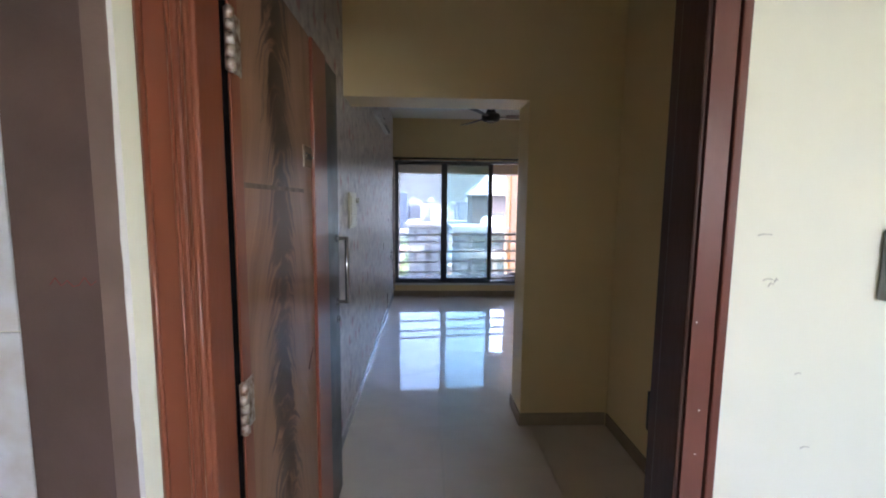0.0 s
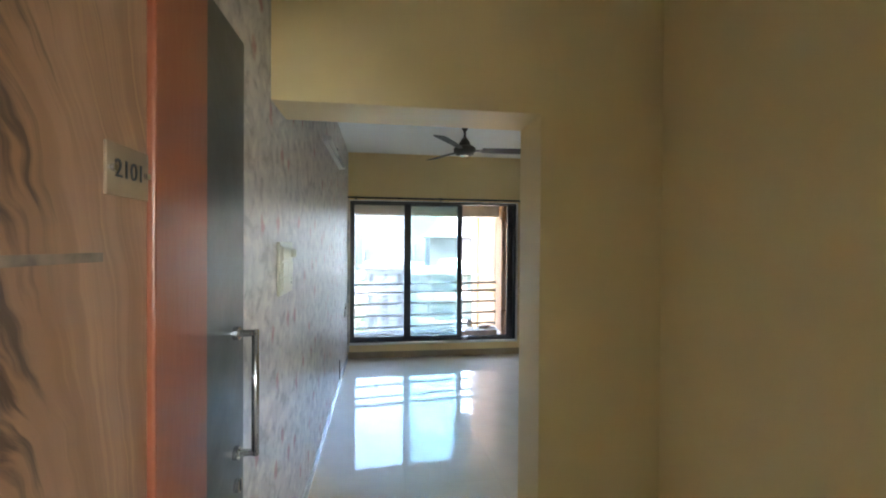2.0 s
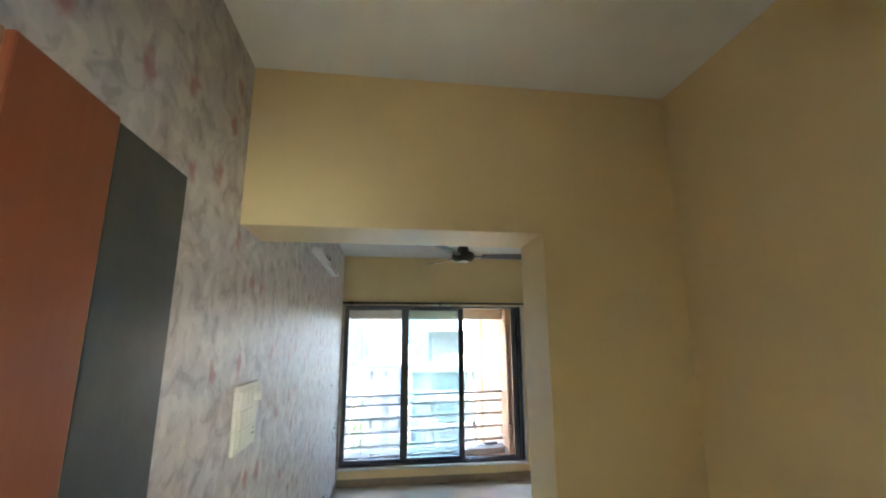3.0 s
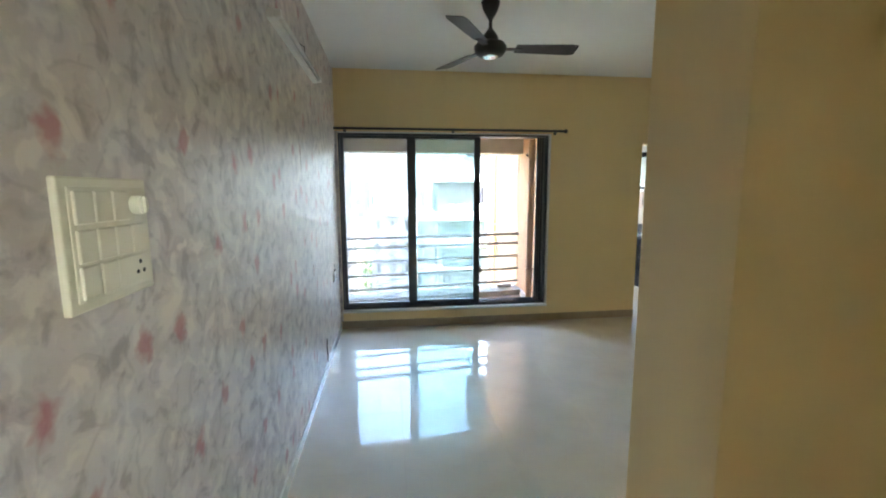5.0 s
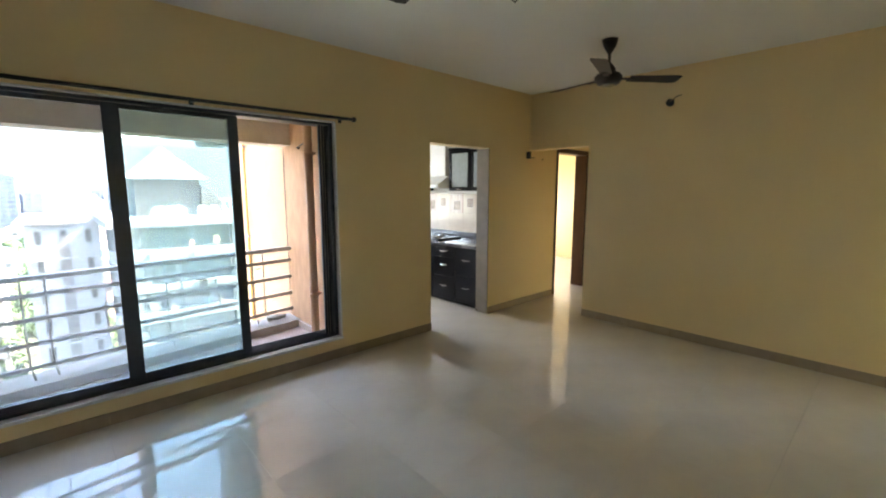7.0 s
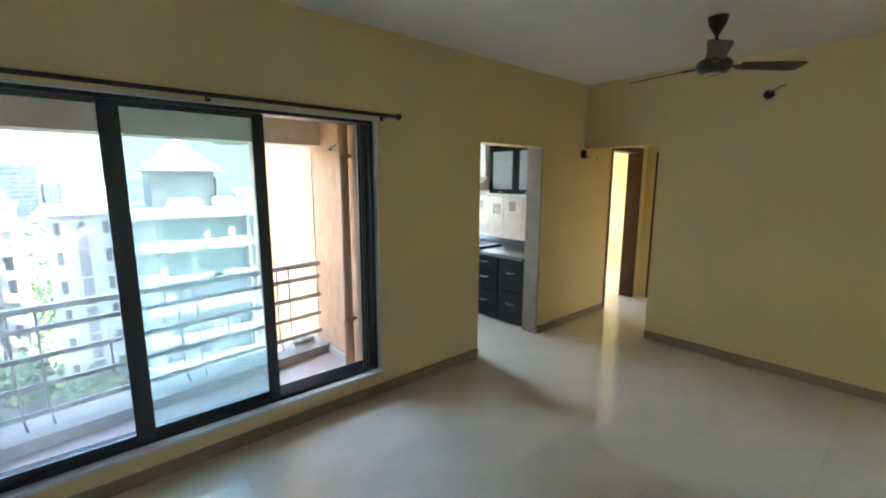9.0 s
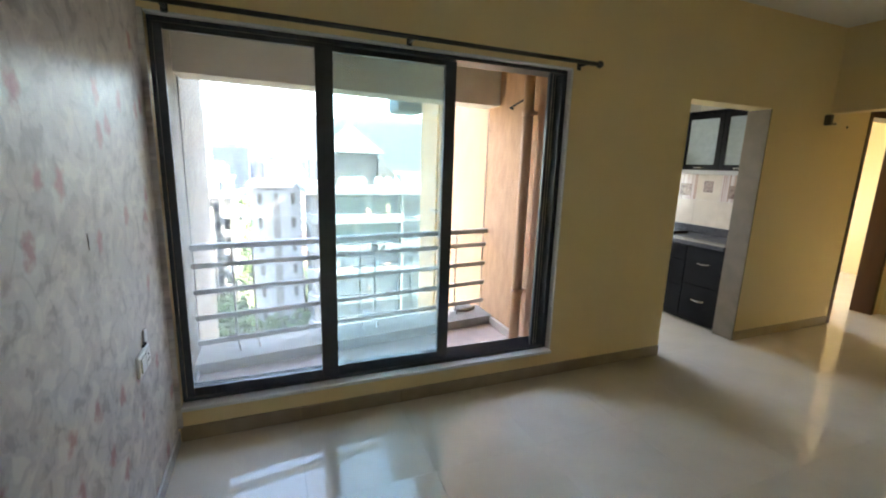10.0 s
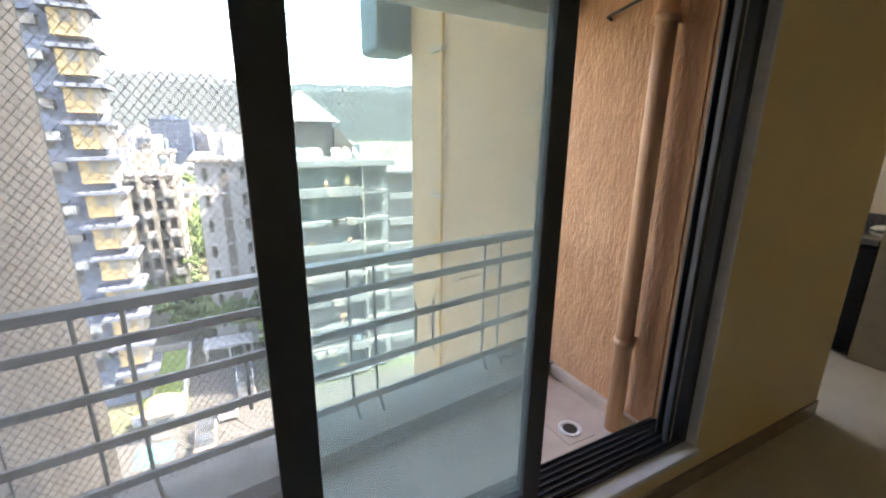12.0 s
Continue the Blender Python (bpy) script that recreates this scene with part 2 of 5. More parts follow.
    l.new(out, p.inputs["Base Color"])
    return m


M_LAMINATE = laminate()
M_NET = mat("nylon_net", (0.05, 0.05, 0.055), (0.07, 0.07, 0.07), 10, 0.6)
M_ORANGEP = mat("orange_pipe_paint", (0.58, 0.34, 0.21), (0.52, 0.30, 0.185), 8, 0.5, bump=0.1)
M_YELLOWP = mat("yellow_pipe_paint", (0.72, 0.33, 0.04), (0.66, 0.29, 0.03), 8, 0.45)
M_GROUND = mat("city_ground", (0.04, 0.06, 0.025), (0.095, 0.09, 0.06), 0.035, 0.9, detail=10)
# The blue green of distance haze is put into the hill colour.
M_HILL = mat("hazy_hill", (0.019, 0.027, 0.030), (0.026, 0.034, 0.037), 0.004, 0.95, detail=8)
M_WHITEB = mat("white_render", (0.29, 0.295, 0.30), (0.225, 0.23, 0.235), 0.25, 0.85, detail=8, stretch=(1, 1, 0.3))
M_GREYB = mat("weathered_grey_render", (0.145, 0.152, 0.155), (0.10, 0.106, 0.11), 0.25, 0.85, detail=8, stretch=(1, 1, 0.3))
M_CREAMB = mat("cream_render", (0.19, 0.18, 0.16), (0.15, 0.142, 0.128), 0.25, 0.85, detail=8, stretch=(1, 1, 0.3))
M_BLUEB = mat("pale_blue_render", (0.088, 0.105, 0.145), (0.073, 0.088, 0.122), 0.3, 0.85, detail=8, stretch=(1, 1, 0.3))
M_YELLOWB = mat("yellow_render", (0.25, 0.19, 0.10), (0.21, 0.16, 0.09), 0.3, 0.85, detail=8)
M_BLUED = mat("dark_blue_cladding", (0.05, 0.072, 0.12), (0.065, 0.09, 0.14), 0.3, 0.5)
M_TERRA = mat("terracotta_roof", (0.42, 0.24, 0.16), (0.36, 0.2, 0.13), 0.5, 0.9)
M_FARGLASS = mat("far_window", (0.028, 0.031, 0.034), (0.05, 0.054, 0.056), 0.8, 0.25)
# Shade of far recesses put into the colour; also dark units, roof edge.
M_SHADE = mat("far_shade_grey", (0.12, 0.115, 0.112), (0.09, 0.086, 0.085), 0.6, 0.8)
M_HIPROOF = mat("brown_grey_sheet_roof", (0.055, 0.044, 0.041), (0.042, 0.034, 0.032), 0.5, 0.7)
M_LAWN = mat("mown_lawn", (0.10, 0.16, 0.03), (0.14, 0.19, 0.05), 0.3, 0.95)
M_POOL = mat("pool_water", (0.05, 0.20, 0.22), (0.07, 0.24, 0.26), 0.6, 0.1)
M_ROAD = mat("pale_road", (0.062, 0.06, 0.057), (0.046, 0.045, 0.043), 0.1, 0.9)
M_FARTEAL = mat("far_teal_glass", (0.03, 0.052, 0.052), (0.06, 0.085, 0.085), 0.7, 0.2)
M_DARKBLUE = mat("blue_grey_sheet", (0.08, 0.13, 0.16), (0.10, 0.15, 0.18), 4, 0.5)
M_LEAF = mat("tree_leaves", (0.045, 0.085, 0.025), (0.085, 0.12, 0.045), 0.35, 0.9, detail=8)
M_STEELPLATE = mat("clear_acrylic_plate", (0.29, 0.21, 0.15), (0.25, 0.18, 0.125), 20, 0.12)
M_SCRATCH = mat("torn_laminate", (0.12, 0.09, 0.075), (0.24, 0.18, 0.14), 30, 0.7)
M_BROWNTILE = mat("brown_wall_tile", (0.115, 0.07, 0.06), (0.08, 0.049, 0.043), 5, 0.5, bump=0.1, rough_var=0.08)
M_BROWNTILE2 = mat("light_brown_tile", (0.20, 0.135, 0.115), (0.16, 0.108, 0.092), 7, 0.5, bump=0.1)
M_PATTERN = mat("patterned_wall_tile", (0.60, 0.62, 0.68), (0.50, 0.47, 0.46), 14, 0.4, detail=3)
M_KBLACK = mat("gloss_black_shutter", (0.006, 0.006, 0.007), (0.008, 0.008, 0.010), 8, 0.16, spec=0.12)
M_GRANITE = mat("dark_granite", (0.035, 0.033, 0.037), (0.09, 0.085, 0.09), 60, 0.12, detail=8)
M_FROST = mat("frosted_glass", (0.26, 0.30, 0.30), (0.22, 0.26, 0.26), 20, 0.35)
M_KTILE = mat("cream_kitchen_tile", (0.62, 0.52, 0.41), (0.55, 0.45, 0.35), 9, 0.15, random_tint=0.04)
M_DECOR = mat("picture_tile", (0.12, 0.065, 0.05), (0.38, 0.28, 0.22), 30, 0.2, detail=3)
M_STRIPE = mat("striped_tile", (0.40, 0.24, 0.18), (0.66, 0.58, 0.52), 1.0, 0.15, stretch=(1, 60, 1), detail=1)
M_DOORWOOD = mat("brown_door_frame", (0.070, 0.030, 0.014), (0.052, 0.022, 0.011), 8, 0.42, spec=0.3, stretch=(1, 1, 0.2))
M_JAMB = mat("stone_jamb", (0.21, 0.165, 0.115), (0.17, 0.135, 0.092), 8, 0.35)
M_COPPER = mat("bare_wire", (0.35, 0.2, 0.1), (0.1, 0.08, 0.07), 40, 0.5)
M_CURTROD = mat("black_curtain_rod", (0.02, 0.018, 0.018), (0.03, 0.028, 0.027), 10, 0.3)
M_KWALL = mat("white_kitchen_paint", (0.74, 0.72, 0.68), (0.68, 0.66, 0.62), 2, 0.5)
M_BELL = mat("grey_bell_plastic", (0.20, 0.20, 0.20), (0.16, 0.16, 0.16), 9, 0.4)
M_TUBE = mat("tube_glass", (0.82, 0.82, 0.80), (0.78, 0.78, 0.77), 6, 0.15)
M_HINGE = mat("paint_splashed_steel", (0.66, 0.64, 0.60), (0.20, 0.11, 0.07), 55, 0.3, metal=0.6, detail=2)
M_MARK = mat("red_wax_crayon", (0.20, 0.03, 0.03), (0.16, 0.03, 0.03), 30, 0.7)
M_SMUDGE = mat("grey_hand_smudge", (0.52, 0.51, 0.44), (0.64, 0.63, 0.53), 40, 0.6)
# Frame colour darkened: shade on the right jamb is put into the colour.
M_SHADOWWOOD = mat("shaded_frame_paint", (0.050, 0.018, 0.013), (0.038, 0.014, 0.010), 8, 0.3, bump=0.1, bump_scale=50, stretch=(1, 1, 0.25))
# Shade inside the narrow door gaps, put in as near-black colour.
M_GAP = mat("gap_shade_black", (0.003, 0.003, 0.003), (0.005, 0.004, 0.004), 10, 0.9, spec=0.1)

# ---- building blocks ----


def obj(name, bm, material, parent=None, smooth=False):
    me = bpy.data.meshes.new(name)
    bmesh.ops.recalc_face_normals(bm, faces=bm.faces)
    bm.to_mesh(me)
    bm.free()
    for m in material if isinstance(material, (list, tuple)) else (material,):
        me.materials.append(m)
    if smooth:
        for f in me.polygons:
            f.use_smooth = True
    ob = new(name, me)
    if parent:
        ob.parent = parent
    return ob


def part(name, bm, material, parent, label="", smooth=False):
    """One mesh under a thing or under a part."""
    return tagged(obj(name, bm, material, parent, smooth), label=label)


def box(x0, y0, z0, x1, y1, z1, bevel=0.0, bm=None):
    bm = bm or bmesh.new()
    made = bmesh.ops.create_cube(bm, size=1)["verts"]
    for v in made:
        v.co = Vector(((x0 + x1) / 2 + v.co.x * (x1 - x0), (y0 + y1) / 2 + v.co.y * (y1 - y0), (z0 + z1) / 2 + v.co.z * (z1 - z0)))
    if bevel:
        edges = list({e for v in made for e in v.link_edges})
        bmesh.ops.bevel(bm, geom=edges, offset=bevel, segments=2, affect="EDGES", profile=0.5)
    return bm


def rod(a, b, r, n=12, r2=None, bm=None):
    bm = bm or bmesh.new()
    a, b = Vector(a), Vector(b)
    m = Matrix.Translation((a + b) / 2) @ (b - a).to_track_quat("Z", "Y").to_matrix().to_4x4()
    bmesh.ops.create_cone(bm, cap_ends=True, segments=n, radius1=r, radius2=r if r2 is None else r2, depth=(b - a).length, matrix=m)
    return bm


def tube(points, r, n=8, bm=None):
    """A bent round bar along a line of points."""
    for a, b in zip(points, points[1:]):
        bm = rod(a, b, r, n, bm=bm)
    return bm


def lathe(profile, n=24, bm=None, centre=(0, 0, 0)):
    """A turned body from (radius, height) pairs."""
    bm = bm or bmesh.new()
    cx, cy, cz = centre
    rings = [[bm.verts.new((cx + r * math.cos(2 * math.pi * i / n), cy + r * math.sin(2 * math.pi * i / n), cz + z)) for i in range(n)] for r, z in profile]
    for lo, hi in zip(rings, rings[1:]):
        for i in range(n):
            bm.faces.new((lo[i], lo[(i + 1) % n], hi[(i + 1) % n], hi[i]))
    bm.faces.new(rings[0][::-1])
    bm.faces.new(rings[-1])
    return bm


def thing(name, label, category, group="", kind="", at=(0, 0, 0)):
    ob = tagged(new(name), label, category, group, kind)
    ob.location = at
    return ob


def structure(name, bm, material, label, category):
    return tagged(obj(name, bm, material), label, category, kind="structure")


def wall(axis, face, back, u0, u1, z0, z1, openings=()):
    """A wall across `axis` from face to back, along u, with openings (u0, u1, z0, z1) right through it."""
    us = sorted({u0, u1, *[v for o in openings for v in o[:2] if u0 < v < u1]})
    zs = sorted({z0, z1, *[v for o in openings for v in o[2:] if z0 < v < z1]})
    solid = {(i, j) for i in range(len(us) - 1) for j in range(len(zs) - 1)
             if not any(o[0] < (us[i] + us[i + 1]) / 2 < o[1] and o[2] < (zs[j] + zs[j + 1]) / 2 < o[3] for o in openings)}
    bm = bmesh.new()
    seen = {}

    def vert(d, u, z):
        co = (d, u, z) if axis == "x" else (u, d, z)
        if co not in seen:
            seen[co] = bm.verts.new(co)
        return seen[co]
    for i, j in solid:
        a, b, c, e = us[i], us[i + 1], zs[j], zs[j + 1]
        for d in (face, back):
            bm.faces.new([vert(d, *q) for q in ((a, c), (b, c), (b, e), (a, e))])
        for (di, dj), (p, q) in {(-1, 0): ((a, c), (a, e)), (1, 0): ((b, c), (b, e)), (0, -1): ((a, c), (b, c)), (0, 1): ((a, e), (b, e))}.items():
            if (i + di, j + dj) not in solid:
                bm.faces.new([vert(face, *p), vert(face, *q), vert(back, *q), vert(back, *p)])
    return bm


# ---- structure ----
XL, XR, YO, YF, YW, YB = -0.305, 4.82, 3.495, 3.77, 7.43, 7.61
TOP = 2.73
GROUND_Z = -25.0
WIN = (-0.285, 2.022, 0.176, 2.112)
OX = 0.824                            # right edge of the wide opening
KIT = (3.098, 4.02, -0.1, 2.014)
BED = (5.44, 6.32, -0.1, 2.11)

structure("wall_left", wall("x", XL, XL - 0.2, 1.85, YW, -0.1, 2.9), M_PAPER, "grey lilac wallpaper with pale scrolls and red flowers", "wall")
structure("wall_window", wall("y", YW, YB, XL - 0.2, 8.75, -0.1, 2.9, [WIN, KIT, BED]), M_WALL, "cream yellow painted wall with balcony window and doorways", "wall")
structure("wall_opening", wall("y", YO, YF, XL, 5.0, -0.1, 2.9, [(XL - 1, OX, -0.2, 2.092)]), M_WALL, "cream yellow painted wall with a wide square opening", "wall")
structure("wall_right", wall("x", XR, XR + 0.15, YF, YW, -0.1, 2.9, [(6.6, YW + 1, -0.2, 2.035)]), M_WALL, "cream yellow painted wall with passage opening", "wall")
structure("wall_hall", wall("x", 1.405, 1.55, 1.85, YO, -0.1, 2.9), M_WALL, "cream yellow painted hall wall", "wall")
structure("wall_entrance", wall("y", 1.70, 1.85, -2.2, 2.6, -0.1, 2.9, [(-0.352, 0.825, -0.2, 2.15)]), [M_CORR], "pale cream painted wall round the entrance door", "wall")
# This opening is added to let the assumed daylight in.
structure("wall_corridor_back", wall("y", -1.5, -1.65, -2.2, 2.6, -0.1, 2.9, [(1.3, 2.3, 1.2, 2.1)]), M_CORR, "pale painted corridor wall with an assumed, unseen window", "wall")
structure("wall_corridor_west", wall("x", -2.0, -2.2, -1.5, 1.70, -0.1, 2.9), M_CORR, "pale painted corridor wall", "wall")
structure("wall_corridor_east", wall("x", 2.4, 2.6, -1.5, 1.70, -0.1, 2.9), M_CORR, "pale painted corridor wall", "wall")
structure("wall_passage", wall("y", 6.6, 6.45, XR + 0.15, 6.6, -0.1, 2.9), M_WALL, "cream yellow painted passage wall", "wall")
structure("wall_passage_end", wall("x", 6.45, 6.6, 6.6, YW, -0.1, 2.9, [(6.68, 7.3, -0.2, 2.06)]), M_WALL, "cream yellow painted passage wall with a doorway", "wall")
structure("wall_kitchen_right", wall("x", 4.65, 4.8, YB, 10.2, -0.1, 2.9), M_KWALL, "cream yellow painted kitchen wall", "wall")
structure("wall_kitchen_far", wall("y", 10.2, 10.35, 2.15, 4.8, -0.1, 2.9, [(2.6, 3.8, 0.95, 2.05)]), M_KWALL, "cream yellow painted kitchen wall with a window", "wall")
structure("wall_bedroom_right", wall("x", 8.6, 8.75, YB, 10.5, -0.1, 2.9), M_WALL, "cream yellow painted bedroom wall", "wall")
structure("wall_bedroom_far", wall("y", 10.5, 10.65, 4.8, 8.75, -0.1, 2.9, [(6.5, 8.1, 0.9, 2.1)]), M_WALL, "cream yellow painted bedroom wall with a window", "wall")
structure("wall_bedroom_left", wall("x", 4.95, 4.81, YB, 10.5, -0.1, 2.9), M_WALL, "cream yellow painted bedroom wall", "wall")
structure("wall_balcony_right", wall("x", 1.985, 2.15, YB, 10.28, -3.0, 3.2), M_ORANGE, "rough orange textured balcony plaster wall", "wall")
# Fin is carried up to z 16, out of view, to block the sun.
structure("wall_balcony_left", wall("x", -0.30, -0.50, YB, 9.22, -3.0, 16.0), M_BALCL, "rough grey beige balcony plaster wall", "wall")

for name, b in {"ceiling_living": (XL, YF, XR + 0.15, YW, TOP), "ceiling_hall": (XL, 1.85, 1.405, YO, 2.72), "ceiling_kitchen": (2.15, YB, 4.65, 10.2, TOP),
                "ceiling_bedroom": (4.95, YB, 8.6, 10.5, TOP), "ceiling_passage": (XR + 0.15, 6.6, 6.45, YW, TOP), "ceiling_corridor": (-2.0, -1.5, 2.4, 1.70, 2.75),
                "ceiling_balcony": (-0.30, YB, 1.985, 8.3, 2.75)}.items():
    structure(name, box(b[0], b[1], b[4], b[2], b[3], b[4] + 0.2), M_CEIL, "plain white painted ceiling", "ceiling")
structure("roof", box(-2.3, -1.8, 2.95, 8.9, YB, 3.15), M_CEIL, "plain concrete slab over the flat", "roof")
bm = bmesh.new()
for x, y in ((-0.30, 8.10), (1.985, 8.30)):
    for dy in (0, 0.25):
        for z in (1.97, 2.75):
            bm.verts.new((x, y + dy, z))
bmesh.ops.convex_hull(bm, input=bm.verts)
structure("beam_balcony", bm, M_BALC, "grey beige plastered beam over the balcony rail", "beam")

# floor slabs under the tiles
structure("kitchen_lining", box(2.151, YB + 0.001, 0.0, 2.165, 10.199, TOP), M_KWALL, "plain white painted kitchen wall face", "wall")
# Next, with the front one below: unseen masses added to block direct sun.
structure("sun_block_storeys", box(2.0, -1.8, 3.2, 8.9, 10.28, 16), M_CORR, "unseen upper storeys, added to keep the sun off the balcony", "building")
structure("sun_block_wing", box(-6.0, YB + 0.2, GROUND_Z, -0.86, 10.6, 16), M_CORR, "unseen mass added beyond the fin wall to block the sun", "building")
structure("sun_block_storeys_front", box(-6.0, -1.8, 3.2, 1.99, YB, 16), M_CORR, "unseen upper storeys, added to keep the sun off the balcony", "building")
structure("roof_rear", box(2.0, YB + 0.001, 2.95, 8.9, 10.3, 3.15), M_CEIL, "plain concrete slab over the rear rooms", "roof")
structure("floor_rear", box(2.15, YB, -0.2, 8.75, 10.65, -0.010), M_GROUT, "slab under the kitchen and bedroom tiles", "floor")
floor = structure("floor", box(XL - 0.2, 1.70, -0.2, 8.75, YB, -0.010), M_GROUT, "glossy greige vitrified tile floor", "floor")
structure("floor_corridor", box(-2.2, -1.65, -0.2, 2.6, 1.70, 0.0), M_TILE, "greige tiled corridor floor", "floor")
bm = bmesh.new()
for x, y in ((-0.30, 8.30), (1.985, 8.62)):
    for z in (-0.2, 0.10):
        bm.verts.new((x, y, z)), bm.verts.new((x, YB, z))
bmesh.ops.convex_hull(bm, input=bm.verts)
structure("floor_balcony", bm, M_BALCFLOOR, "dusty pink grey balcony floor", "floor")
bm = bmesh.new()
for x, y in ((-0.30, 7.975), (1.985, 8.25)):
    for dy in (0, 0.31):
        for z in (0.101, 0.175):
            bm.verts.new((x, y + dy, z))
bmesh.ops.convex_hull(bm, input=bm.verts)
structure("kerb_balcony", bm, M_KERB, "grey cement kerb under the balcony rail", "kerb")

# ---- balcony window ----
window = thing("window_1", "black aluminium sliding window with clear and green glass panes", "window", kind="structure")
x0, x1, z0, z1 = -0.279, 2.004, 0.204, 2.098
y0, y1 = 7.462, 7.542
part("sill", box(WIN[0] + 0.004, 7.405, 0.1785, x1 + 0.015, 7.60, 0.2025, 0.004), M_SILL, window, "white marble sill")
part("head_lining", box(WIN[0] + 0.004, 7.424, z1 + 0.001, x1 + 0.015, 7.60, z1 + 0.011, 0.002), M_SILL, window, "white marble lining of the reveal")
part("side_lining", box(x1 + 0.002, 7.422, 0.2035, x1 + 0.015, 7.60, z1, 0.002), M_SILL, window, "white marble lining of the reveal")
for nm, b in (("frame_bottom", (x0, y0, z0, x1, YB - 0.004, z0 + 0.02)), ("frame_top", (x0, y0, z1 - 0.022, x1, YB - 0.004, z1)),
              ("frame_left", (x0, y0, z0 + 0.02, x0 + 0.018, y1, z1 - 0.022)), ("frame_right", (x1 - 0.035, y0, z0 + 0.02, x1, y1, z1 - 0.022))):
    part(nm, box(*b, 0.003), M_BLACK, window)
for k in range(3):
    part("jamb_channel", box(x1 - 0.128 + 0.032 * k, y0 + 0.006 + 0.024 * k, z0 + 0.034, x1 - 0.102 + 0.032 * k, y0 + 0.024 + 0.024 * k, z1 - 0.024, 0.003), M_BLACK, window)
# Thin pale lines along the channels and the left frame edge.
for k in range(2):
    part("pale_strip", box(x1 - 0.107 + 0.036 * k, y0 + 0.0015 + 0.024 * k, z0 + 0.034, x1 - 0.104 + 0.036 * k, y0 + 0.0055 + 0.024 * k, z1 - 0.024), M_RAIL, window, "thin pale strip along the channel")
part("pale_strip", box(-0.2608, 7.4655, 0.235, -0.2575, 7.4695, 1.36, 0.001), M_STEEL, window, "thin pale strip on the frame edge")
part("jamb_plate", box(x1 - 0.090, y1 - 0.004, z0 + 0.021, x1 - 0.034, y1 + 0.004, z1 - 0.024, 0.001), M_BLACK, window)
part("reveal_edge", box(x1 - 0.012, y1 + 0.005, z0 + 0.01, x1 + 0.007, YB + 0.004, z1, 0.003), M_ORANGEP, window)
for k in range(6):
    part("track", box(x0 + 0.02, y0 + 0.012 + 0.026 * k, z0 + 0.02, x1 - 0.035, y0 + 0.016 + 0.026 * k, z0 + 0.033), M_BLACK, window)


def sash(xa, xb, y, glass, label, stiles=(0.045, 0.045)):
    lo, hi = z0 + 0.034, z1 - 0.024
    s = part("sash", box(xa, y, lo, xa + stiles[0], y + 0.022, hi, 0.003), M_BLACK, window, label)
    part("stile", box(xb - stiles[1], y, lo, xb, y + 0.022, hi, 0.003), M_BLACK, s)
    part("bottom_rail", box(xa + stiles[0], y, lo, xb - stiles[1], y + 0.022, lo + 0.036, 0.003), M_BLACK, s)
    part("top_rail", box(xa + stiles[0], y, hi - 0.028, xb - stiles[1], y + 0.022, hi, 0.003), M_BLACK, s)
    pane = part("pane", box(xa + stiles[0], y + 0.009, lo + 0.036, xb - stiles[1], y + 0.013, hi - 0.028), glass, s, "glass pane")
    pane.visible_shadow = False


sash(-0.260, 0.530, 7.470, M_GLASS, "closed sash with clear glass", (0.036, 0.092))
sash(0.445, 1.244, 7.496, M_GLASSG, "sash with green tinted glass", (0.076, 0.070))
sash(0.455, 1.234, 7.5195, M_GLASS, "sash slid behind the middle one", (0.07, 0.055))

# ---- entrance door ----
GAP_A, GAP_B = 1.788, 1.800          # the dark gap between frame and door leaf
frame_l = thing("door_frame", "reddish brown painted wooden entrance door frame", "door frame", kind="structure")
part("left_jamb", box(-0.350, 1.690, 0.0, -0.268, 1.825, 2.145, 0.006), M_RED, frame_l)
part("left_moulding", box(-0.2675, 1.686, 0.0, -0.235, GAP_A, 2.075, 0.005), M_RED, frame_l)
for bx, r in ((-0.252, 0.0075), (-0.337, 0.006), (-0.285, 0.004)):
    part("bead", rod((bx, 1.6885, 0.0), (bx, 1.6885, 2.07), r, 14), M_RED, frame_l, "rounded bead of the moulding", True)
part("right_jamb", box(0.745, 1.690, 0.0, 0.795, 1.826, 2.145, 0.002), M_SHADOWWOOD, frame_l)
part("right_face", box(0.7455, 1.6865, 0.0, 0.795, 1.6898, 2.145, 0.0012), M_MAROON, frame_l, "front face in a darker red")
part("groove", box(0.7955, 1.700, 0.0, 0.803, 1.82, 2.145), M_GAP, frame_l, "black strip painting the shaded gap behind the trim")
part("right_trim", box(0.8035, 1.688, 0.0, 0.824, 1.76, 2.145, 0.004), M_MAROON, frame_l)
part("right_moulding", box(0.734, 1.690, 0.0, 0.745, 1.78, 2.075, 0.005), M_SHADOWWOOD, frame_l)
# Added strip: paints the darkness of the gap.
part("gap_strip", box(-0.2675, GAP_A + 0.001, 0.0, -0.252, GAP_B - 0.001, 2.07), M_GAP, frame_l, "black strip painting the shaded gap in the rebate")
part("head", box(-0.2615, 1.690, 2.075, 0.7445, 1.825, 2.145, 0.006), M_RED, frame_l)
door = thing("door_1", "open entrance door with wood laminate, red edges and grey band", "door", kind="structure")
xf, xb_ = -0.226, -0.266
part("core", box(xb_, GAP_B, 0.012, xf - 0.003, 2.905, 2.042), M_RED, door)
